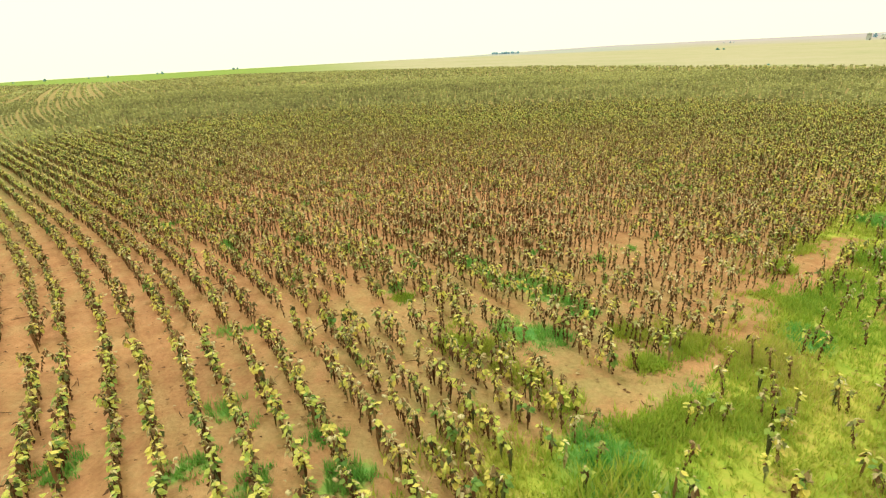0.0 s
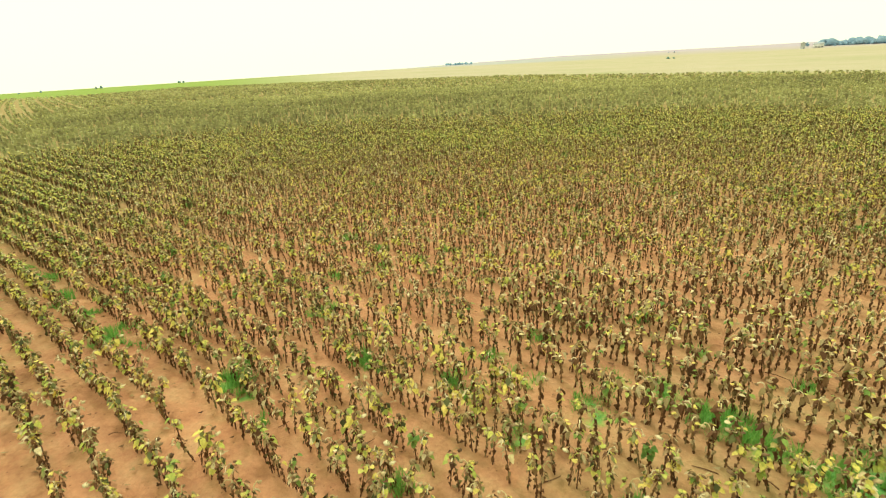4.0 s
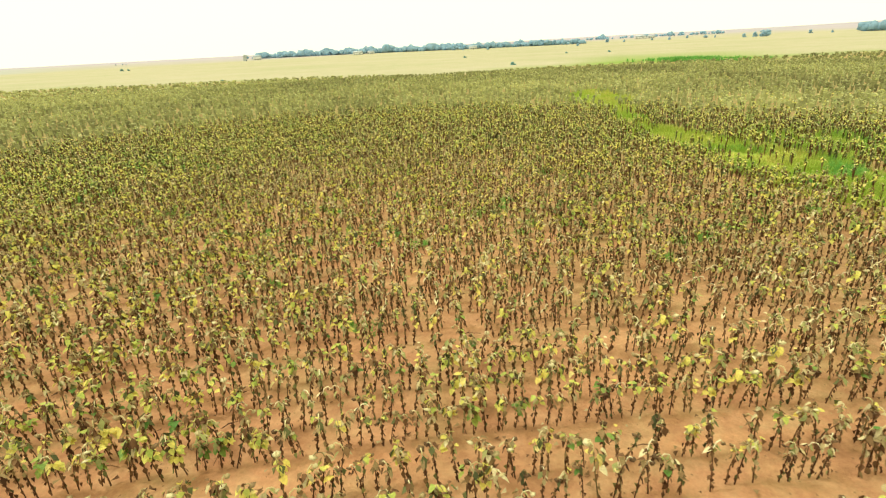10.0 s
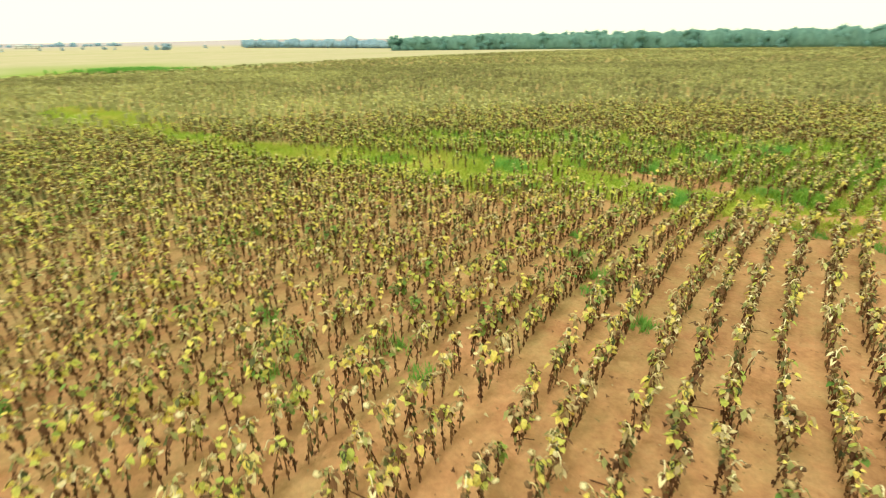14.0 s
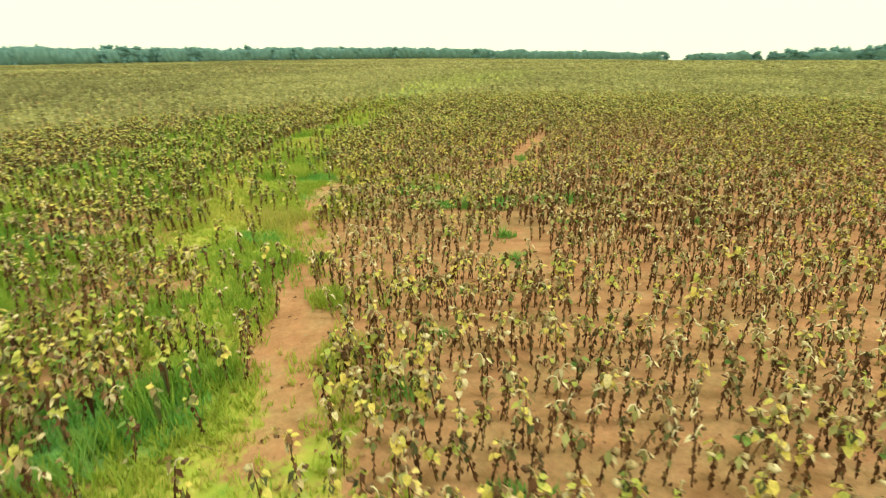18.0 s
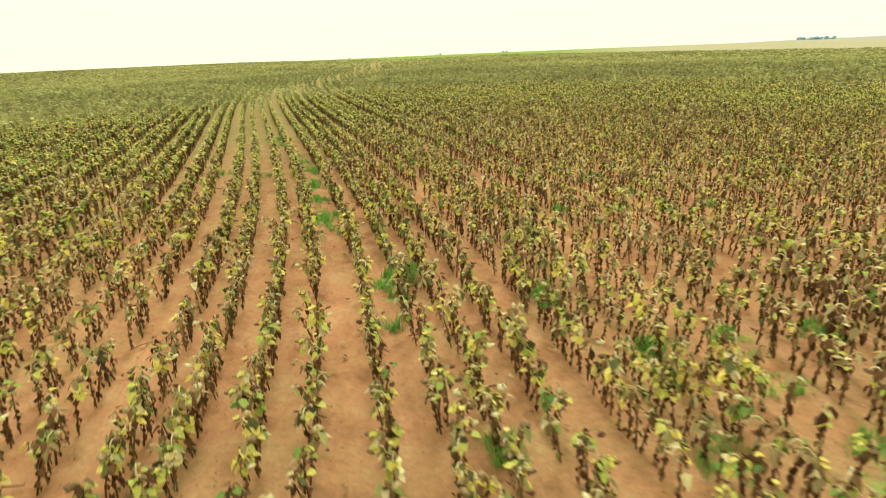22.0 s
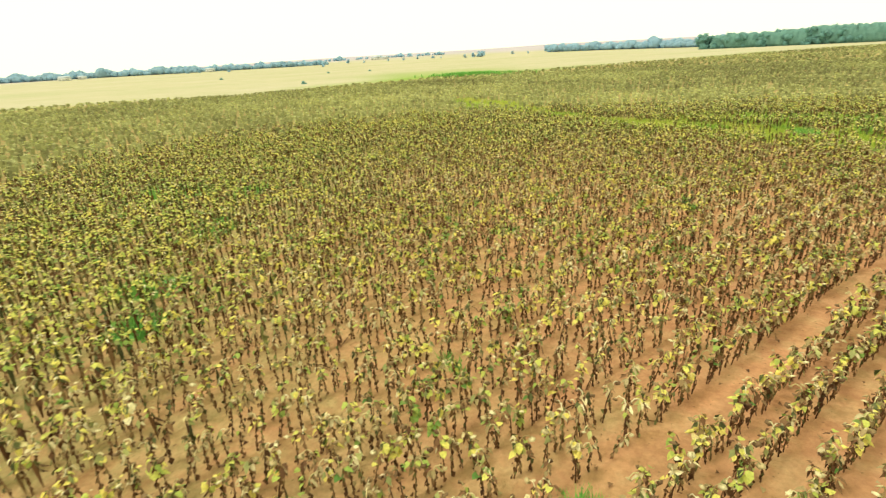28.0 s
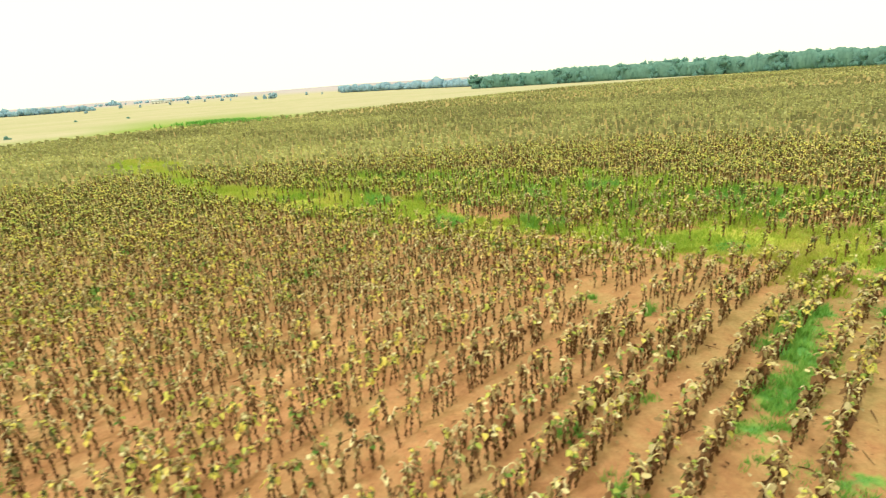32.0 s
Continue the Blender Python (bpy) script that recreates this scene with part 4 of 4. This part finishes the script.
# stalks broken off and lying between the rows
V, F, R = [], [], []
for i in range(420):
    x, y, a, q = rs.uniform(-18, 30), rs.uniform(-8, 42), rs.uniform(0, 6.28), rs.uniform(0.2, 0.55)
    v, f = tube([(x, y, 0.05), (x + math.cos(a) * q * 0.5 + rs.uniform(-0.03, 0.03), y + math.sin(a) * q * 0.5, rs.uniform(0.05, 0.10)), (x + math.cos(a) * q, y + math.sin(a) * q, 0.055)], [0.013, 0.012, 0.007], 3)
    F += [tuple(k + len(V) for k in t) for t in f]
    V += v
    R += [rs.random()] * len(f)
me = mesh_from("fallen_stalks", V, F, [m_stem], None, R)
tagged(new("fallen_stalks", me), "dry sunflower stalks fallen between the rows", "crop litter", kind="stuff")


# ---- trees ----
def lump(rng, c, r, squash, rough):
    """An uneven mass of foliage."""
    bm = bmesh.new()
    bmesh.ops.create_icosphere(bm, subdivisions=1 if r < 5 else 2, radius=1.0)
    v = []
    for q in bm.verts:
        k = r * (1 + rng.uniform(-rough, rough))
        v.append((c[0] + q.co.x * k, c[1] + q.co.y * k, max(0.1, c[2] + q.co.z * k * squash)))
    f = [tuple(p.index for p in face.verts) for face in bm.faces]
    bm.free()
    return v, f


def crown_mesh(rng, h, w, count, leaf):
    """Uneven masses of foliage in several lobes, with loose leaf clumps at their outline."""
    v, f, r = [], [], []
    lobes = []
    for _ in range(15):
        z, a = rng.uniform(0.04, 0.86), rng.uniform(0, 6.28)
        k = w * 0.4 * math.sqrt(rng.random()) * min(1.0, 2.6 * (1.02 - z))
        lobes.append((math.cos(a) * k, math.sin(a) * k, h * z, rng.uniform(0.15, 0.21) * w * (1.1 - 0.35 * z)))
    lobes += [(0, 0, h * 0.3, 0.26 * w), (0, 0, h * 0.55, 0.22 * w)]
    for x, y, z, q in lobes:
        a, g = lump(rng, (x, y, z), q, 1.0, 0.4)
        f += [tuple(i + len(v) for i in t) for t in g]
        v += a
        # higher lobes get a paler tone: light from above put into the colour
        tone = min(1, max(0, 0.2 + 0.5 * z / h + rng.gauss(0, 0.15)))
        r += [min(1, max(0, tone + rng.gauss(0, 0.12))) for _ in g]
    for _ in range(count):
        x, y, z, q = lobes[rng.randrange(len(lobes))]
        d = Vector((rng.gauss(0, 1), rng.gauss(0, 1), rng.gauss(0, 0.8))).normalized() * q * rng.uniform(0.8, 1.35)
        c = Vector((x, y, max(z + d.z, 0.3))) + Vector((d.x, d.y, 0))
        # likewise painted paler on a lobe's upper side, darker below
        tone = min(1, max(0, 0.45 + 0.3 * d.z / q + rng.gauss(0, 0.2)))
        a = Vector((rng.gauss(0, 1), rng.gauss(0, 1), rng.gauss(0, 0.6))).normalized() * leaf
        e = a.cross(Vector((rng.gauss(0, 1), rng.gauss(0, 1), rng.gauss(0, 1)))).normalized() * leaf
        o = len(v)
        v += [tuple(c + a), tuple(c + e * 0.8), tuple(c - a * 0.8), tuple(c - e)]
        f += [(o, o + 1, o + 2), (o, o + 2, o + 3)]
        r += [tone, tone]
    return v, f, r


def tree(rng, h, w, leaves, count=110, leaf=0.6):
    ob = new("tree")
    kink = [(0, 0, -0.6), (rng.uniform(-0.3, 0.3), rng.uniform(-0.3, 0.3), h * 0.3), (rng.uniform(-0.5, 0.5), rng.uniform(-0.5, 0.5), h * 0.8)]
    v, f = tube(kink, [0.03 * h, 0.02 * h, 0.006 * h], 6)
    for _ in range(5):
        a, z = rng.uniform(0, 6.28), h * rng.uniform(0.25, 0.6)
        q, g = tube([(0, 0, z), (math.cos(a) * w * 0.2, math.sin(a) * w * 0.2, z + h * 0.14), (math.cos(a) * w * 0.36, math.sin(a) * w * 0.36, z + h * 0.22)], [0.012 * h, 0.009 * h, 0.003 * h], 4)
        f += [tuple(i + len(v) for i in t) for t in g]
        v += q
    part("trunk", v, f, m_bark, ob)
    v, f, r = crown_mesh(rng, h, w, count, leaf)
    crown = new("crown", mesh_from("crown", v, f, [leaves], None, r))
    crown.parent = ob
    return ob


def polar(az, r):
    x, y = MIDX - math.sin(radians(az)) * r, MIDY + math.cos(radians(az)) * r
    return x, y, float(land(np.array([x]), np.array([y]))[0])


rng = random.Random(21)
gums = [tagged(tree(rng, rng.uniform(11, 13.5), rng.uniform(10, 13), m_tree, 230, 0.75), "hazy blue-green gum tree in the windbreak along the field", "tree", "windbreak trees") for _ in range(9)]
used = set()


def joined(name, spots, kinds, label):
    """Many trees too far off to tell apart, in one mesh: spots of bearing, distance and size."""
    V, F, M, R, o = [], [], [], [], 0
    for a, r, s in spots:
        x, y, z = polar(a, r)
        k, turn = kinds[rng.randrange(len(kinds))], rng.uniform(0, 6.28)
        for child, m in zip(sorted(k.children, key=lambda q: q.name.split(".")[0]), (0, 1)):
            me = child.data
            co, tri = np.empty(len(me.vertices) * 3, np.float32), np.empty(len(me.loops), np.int32)
            me.vertices.foreach_get("co", co)
            me.loops.foreach_get("vertex_index", tri)
            co, tri = co.reshape(-1, 3) * s, tri.reshape(-1, 3)
            c, q = math.cos(turn), math.sin(turn)
            V.append(np.stack([co[:, 0] * c - co[:, 1] * q + x, co[:, 0] * q + co[:, 1] * c + y, co[:, 2] + z - 0.2], 1))
            F.append(tri + o)
            o += len(co)
            M.append(np.full(len(tri), m))
            tone = np.full(len(tri), 0.5, np.float32)
            if "rnd" in me.attributes:
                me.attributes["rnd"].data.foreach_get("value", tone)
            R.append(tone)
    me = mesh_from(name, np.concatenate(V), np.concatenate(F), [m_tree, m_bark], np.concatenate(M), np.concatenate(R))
    return tagged(new(name, me), label, "windbreak", kind="stuff")


def plant_tree(kinds, az, r, size, label="", group=""):
    x, y, z = polar(az, r)
    k = rng.randrange(len(kinds))
    m = Matrix.Translation((x, y, z - 0.2)) @ Matrix.Rotation(rng.uniform(0, 6.28), 4, "Z") @ Matrix.Scale(size, 4)
    src = kinds[k]
    if src.name in used:
        ob = copy_thing(src, m)
        ob.scale = (size,) * 3
    else:
        used.add(src.name)
        src.matrix_world = m
        ob = src
    return tagged(ob, label, "", group)


# the windbreak: bearing, distance and height along it
BELT_AZ = [-262, -255, -244, -224, -200, -180, -163, -140, -125, -112, -100]
BELT_R = [520, 512, 505, 490, 410, 330, 315, 370, 420, 480, 540]
BELT_H = [1.0, 0.95, 0.98, 1.02, 1.02, 1.05, 1.08, 1.12, 1.2, 1.3, 1.3]
far_spots, az = [], -262.0
while az < -99:
    r = float(np.interp(az, BELT_AZ, BELT_R))
    h = float(np.interp(az, BELT_AZ, BELT_H)) * rng.uniform(0.74, 0.83) * (1.15 if rng.random() < 0.05 else 1)
    near_belt = -206 < az < -122
    if not (-254.1 < az < -252.4 or -261.0 < az < -260.3):
        if near_belt:
            plant_tree(gums, az, r + rng.uniform(-7, 9), h)
        else:
            far_spots.append((az, r + rng.uniform(-7, 9), h))
    az += math.degrees((3.1 if near_belt else 4.4) / r) * rng.uniform(0.75, 1.3)
# the block of trees that ends the windbreak
az = -262.2
while az > -281.4:
    k = (-262.2 - az) / 19.2
    r = 520 - 30 * k
    far_spots.append((az, r + rng.uniform(-8, 8), (0.92 + 0.5 * k) * rng.uniform(0.86, 1.0)))
    az -= math.degrees(4.2 / r) * rng.uniform(0.75, 1.3)
joined("windbreak", far_spots, gums, "long hazy blue-green windbreak of gum trees on the horizon")

def thicket(name, stretches, label):
    """The closed leafy wall of the windbreak below its tree tops, lofted along stretches of bearing."""
    v, f, t = [], [], []
    ring = 14
    for a0, a1, r_at, h_at in stretches:
        count = int(abs(a1 - a0) * math.pi / 180 * 450 / 1.1)
        for i in range(count + 1):
            a = a0 + (a1 - a0) * i / count
            r, end = r_at(a), min(1.0, 0.35 + 0.2 * min(i, count - i))
            tall = h_at(a) * end * (0.86 + 0.22 * float(vnoise(i * 0.14, 3.0, 1.0, 71)) + 0.14 * float(vnoise(i * 0.55, 8.0, 1.0, 72)))
            for k in range(ring):
                w = math.pi * 2 * k / ring
                out = math.copysign(abs(math.cos(w)) ** 0.7, math.cos(w))
                up = (math.copysign(abs(math.sin(w)) ** 0.7, math.sin(w)) + 1) / 2
                x, y, z = polar(a + rng.uniform(-0.05, 0.05), r + out * 4.5 + rng.uniform(-0.8, 0.8))
                v.append((x, y, z - 0.5 + up * tall + rng.uniform(-0.35, 0.35)))
            if i:
                for k in range(ring):
                    p, q = len(v) - ring + k, len(v) - ring + (k + 1) % ring
                    f += [(p, q, q - ring), (p, q - ring, p - ring)]
                    # palest on the side towards the field, darker round the back
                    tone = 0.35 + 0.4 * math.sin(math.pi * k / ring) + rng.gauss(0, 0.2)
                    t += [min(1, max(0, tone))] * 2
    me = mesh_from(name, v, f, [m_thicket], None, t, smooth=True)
    return tagged(new(name, me), label, "thicket", kind="stuff")


def belt_r(a):
    return float(np.interp(a, BELT_AZ, BELT_R)) - 3


def belt_h(a):
    return 8.9 * float(np.interp(a, BELT_AZ, BELT_H))


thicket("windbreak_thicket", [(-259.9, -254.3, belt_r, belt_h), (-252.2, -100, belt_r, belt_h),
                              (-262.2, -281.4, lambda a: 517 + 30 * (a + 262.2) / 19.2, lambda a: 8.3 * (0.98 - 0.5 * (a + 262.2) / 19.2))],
        "dense hazy blue-green thicket that closes the windbreak below the tree tops")

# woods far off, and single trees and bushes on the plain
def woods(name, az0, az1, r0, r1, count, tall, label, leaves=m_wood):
    v, f, t = [], [], []
    ridge = [0.9 + 0.15 * math.sin(i * 0.31) + 0.1 * math.sin(i * 1.3) + rng.uniform(-0.08, 0.08) for i in range(200)]
    for i in range(count):
        k = rng.random()
        a, r = az0 + (az1 - az0) * k, r0 + (r1 - r0) * k + rng.uniform(-25, 25)
        x, y, z = polar(a, r)
        hh = tall * ridge[int(k * 199)] * rng.uniform(0.45, 1.05) * (1.25 if rng.random() < 0.05 else 1.0)
        q, g = lump(rng, (0, 0, hh * 0.5), hh * 0.5, 1.0, 0.34)
        f += [tuple(j + len(v) for j in s) for s in g]
        v += [(x + p[0] * 1.15, y + p[1] * 1.15, z + p[2] - 0.3) for p in q]
        tone = rng.uniform(0.1, 0.7)
        t += [min(1, max(0, tone + rng.gauss(0, 0.12))) for _ in g]
    me = mesh_from(name, v, f, [leaves], None, t)
    tagged(new(name, me), label, "woods", kind="stuff")


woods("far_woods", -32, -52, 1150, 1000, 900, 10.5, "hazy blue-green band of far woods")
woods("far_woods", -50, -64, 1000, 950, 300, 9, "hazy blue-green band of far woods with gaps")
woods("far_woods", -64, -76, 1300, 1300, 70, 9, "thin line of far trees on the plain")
woods("far_woods", -86, -104, 900, 640, 800, 10.5, "hazy blue-green woods at the foot of the hill")
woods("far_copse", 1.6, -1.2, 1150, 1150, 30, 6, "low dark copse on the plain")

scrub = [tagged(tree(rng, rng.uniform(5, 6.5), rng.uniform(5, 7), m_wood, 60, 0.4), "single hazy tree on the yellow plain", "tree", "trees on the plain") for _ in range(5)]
EAST_TREES = [(-79.3, 700, 2.3), (-79, 702, 1.9), (-78.4, 705, 1.5), (-77.6, 700, 1.3), (-51, 620, 1.2), (-52, 600, 0.9), (-54.5, 560, 1.1), (-57, 640, 1.3), (-58, 650, 1.3), (-59, 655, 1.2), (-60, 640, 1.5),
              (-61, 650, 1.4), (-56, 660, 1.2), (-66, 800, 1.4), (-67.5, 760, 0.9), (-63.2, 520, 0.9), (-70, 800, 1), (-71.5, 780, 1.1), (-73, 830, 1.2), (-74.5, 800, 1.2), (-75.3, 780, 0.8), (-82.5, 760, 1.3),
              (-84, 740, 0.8)]
NORTH_TREES = [(-31, 980, 1.7), (-31.6, 985, 1.3), (-33, 900, 0.8), (-34, 905, 0.9), (-20, 1000, 0.5), (-20.5, 1010, 0.6), (-20.8, 990, 0.4), (27.6, 620, 0.8), (27.2, 620, 0.7), (34, 560, 0.7), (34.4, 565, 0.6),
               (38.5, 520, 0.5), (40, 540, 0.4), (43.3, 520, 0.7), (45.5, 520, 0.4)]
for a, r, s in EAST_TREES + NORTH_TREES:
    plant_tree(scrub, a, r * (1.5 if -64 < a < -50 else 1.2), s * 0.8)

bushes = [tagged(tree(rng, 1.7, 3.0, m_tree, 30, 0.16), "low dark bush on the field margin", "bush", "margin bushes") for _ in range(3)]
for b_ in bushes:
    b_.name = "bush"
for a, r, s in ((-56.5, 208, 0.7), (-52, 400, 0.8), (-28, 196, 0.4), (-20.3, 600, 1.2), (-20.8, 604, 0.9), (-66, 380, 0.7), (-62, 400, 0.7)):
    plant_tree(bushes, a, r, s)

for ob in (*gums, *scrub, *bushes):
    if ob.name not in used:
        for o in (*ob.children_recursive, ob):
            bpy.data.objects.remove(o)


# ---- farm buildings far off ----
def box(x0, x1, y0, y1, z0, z1):
    v = [(x, y, z) for z in (z0, z1) for x, y in ((x0, y0), (x1, y0), (x1, y1), (x0, y1))]
    f = [(0, 2, 1), (0, 3, 2), (4, 5, 6), (4, 6, 7)]
    for i in range(4):
        j = (i + 1) % 4
        f += [(i, j, j + 4), (i, j + 4, i + 4)]
    return v, f


def farm_house(w, d, h):
    ob = new("farm_house")
    part("wall", *box(-w / 2, w / 2, -d / 2, d / 2, 0, h), m_wall, ob)
    e, g = 0.5, h + d * 0.28
    v = [(-w / 2 - e, -d / 2 - e, h - 0.05), (w / 2 + e, -d / 2 - e, h - 0.05), (w / 2 + e, d / 2 + e, h - 0.05), (-w / 2 - e, d / 2 + e, h - 0.05), (-w / 2 - e, 0, g), (w / 2 + e, 0, g)]
    part("roof", v, [(0, 1, 5), (0, 5, 4), (2, 3, 4), (2, 4, 5), (0, 4, 3), (1, 2, 5), (0, 3, 2), (0, 2, 1)], m_roof, ob, "pale sheet-metal roof")
    part("door", *box(-0.5, 0.5, -d / 2 - 0.06, -d / 2 + 0.02, 0, 2.1), m_dark, ob)
    for k in (-0.32, 0.32):
        pane = part("window", *box(k * w - 0.8, k * w + 0.8, -d / 2 - 0.06, -d / 2 + 0.02, 1.0, 2.2), m_dark, ob)
        part("sill", *box(k * w - 0.95, k * w + 0.95, -d / 2 - 0.14, -d / 2 + 0.02, 0.9, 0.99), m_wall, pane)
    return tagged(ob, "white farm house with a pale sheet roof", "house", "farm buildings")


for a, r, w, d, h in ((-41.5, 960, 14, 8, 4), (-42.8, 980, 10, 7, 3.2), (-69.0, 1150, 18, 9, 4), (-69.9, 1160, 12, 8, 3.5), (-53, 940, 12, 8, 3.5), (-31.9, 990, 12, 8, 5)):
    ob = farm_house(w, d, h)
    x, y, z = polar(a, r)
    ob.matrix_world = Matrix.Translation((x, y, z)) @ Matrix.Rotation(radians(a + rng.uniform(-25, 25)), 4, "Z")
silo = new("grain_silo")
v, f = tube([(0, 0, 0), (0, 0, 8), (0, 0, 8.01), (0, 0, 10)], [3, 3, 3.1, 0.2], 14)
part("tank", v, f, m_roof, silo)
part("hatch", *box(-0.5, 0.5, -3.1, -2.9, 0, 1.8), m_dark, silo)
tagged(silo, "grey steel grain silo beside the farm trees", "silo")
silo.matrix_world = Matrix.Translation(polar(-30.8, 960))


# ---- a white pick-up parked on the far margin ----
def wheel_mesh(x, y, r, w):
    v, f = tube([(x, y - w / 2, r), (x, y + w / 2, r)], [r, r], 14)
    o = len(v)
    v += [(x, y - w / 2, r), (x, y + w / 2, r)]
    for k in range(14):
        f += [(o, (k + 1) % 14, k), (o + 1, 14 + k, 14 + (k + 1) % 14)]
    return v, f


def loft(sections):
    """A closed shell through sections of (x, half width, z low, z high), in triangles."""
    v, f = [], []
    for x, w, z0, z1 in sections:
        v += [(x, -w, z0), (x, w, z0), (x, w * 0.96, z1), (x, -w * 0.96, z1)]
    for i in range(len(sections) - 1):
        for k in range(4):
            a, b = i * 4 + k, i * 4 + (k + 1) % 4
            f += [(a, b, b + 4), (a, b + 4, a + 4)]
    e = 4 * (len(sections) - 1)
    return v, f + [(0, 2, 1), (0, 3, 2), (e, e + 1, e + 2), (e, e + 2, e + 3)]


truck = new("pickup_truck")
part("body", *loft([(-2.5, 0.82, 0.55, 0.95), (-2.4, 0.86, 0.42, 1.0), (1.2, 0.88, 0.40, 1.02), (2.2, 0.85, 0.42, 0.98), (2.45, 0.76, 0.5, 0.85)]), m_wall, truck)
part("cab", *loft([(-0.75, 0.80, 1.0, 1.5), (-0.55, 0.72, 1.0, 1.72), (0.75, 0.72, 1.0, 1.72), (1.35, 0.82, 1.0, 1.06)]), m_wall, truck)
for side in (-1, 1):
    part("side_window", *box(-0.5, 0.7, side * 0.775 - 0.03, side * 0.775 + 0.03, 1.12, 1.55), m_dark, truck)
    for wx in (-1.6, 1.6):
        part("wheel", *wheel_mesh(wx, side * 0.78, 0.34, 0.22), m_dark, truck)
part("load_bed", *box(-2.35, -0.85, -0.7, 0.7, 1.0, 1.03), m_dark, truck)
tagged(truck, "small white pick-up truck parked on the field margin", "pickup truck")
truck.matrix_world = Matrix.Translation(polar(-175.6, 308)) @ Matrix.Rotation(radians(8), 4, "Z")


# ---- the single plants that stand in the middle of the field ----
rng = random.Random(8)
kinds = []
for k in range(10):
    leafy = (0, 0, 1, 1, 2, 3, 2, 4, 5, 6)[k]
    ob = new("sunflower_plant")
    pieces = {name: part(name, v, f, SINGLE_MATS[m], ob) for name, v, f, m, r in sunflower(rng, leafy, True)}
    pieces["seed_disc"].parent = pieces["flower_head"]
    word = ("dead sunflower with bent neck and only withered brown leaves" if leafy < 2 else
            "ripe sunflower with drooping head and a few yellow leaves" if leafy < 4 else "leafy yellow-green sunflower with drooping head on red soil")
    kinds.append(tagged(ob, word, "sunflower", "sunflowers in the middle rows"))
hx, hy = ax_[alone], ay_[alone]
lf = leafiness(hx, hy)
hz = land(hx, hy)
first = set()
for x, y, z, q in zip(hx, hy, hz, lf):
    k = min(9, max(0, int(q * 10 + rng.uniform(-2.2, 2.2))))
    m = Matrix.Translation((x, y, z)) @ Matrix.Rotation(rng.uniform(0, 6.28), 4, "Z") @ Matrix.Scale(rng.uniform(0.64, 0.87), 4)
    if k in first:
        copy_thing(kinds[k], m).scale = m.to_scale()
    else:
        first.add(k)
        kinds[k].matrix_world = m
for k, ob in enumerate(kinds):
    if k not in first:
        for o in (*ob.children_recursive, ob):
            bpy.data.objects.remove(o)
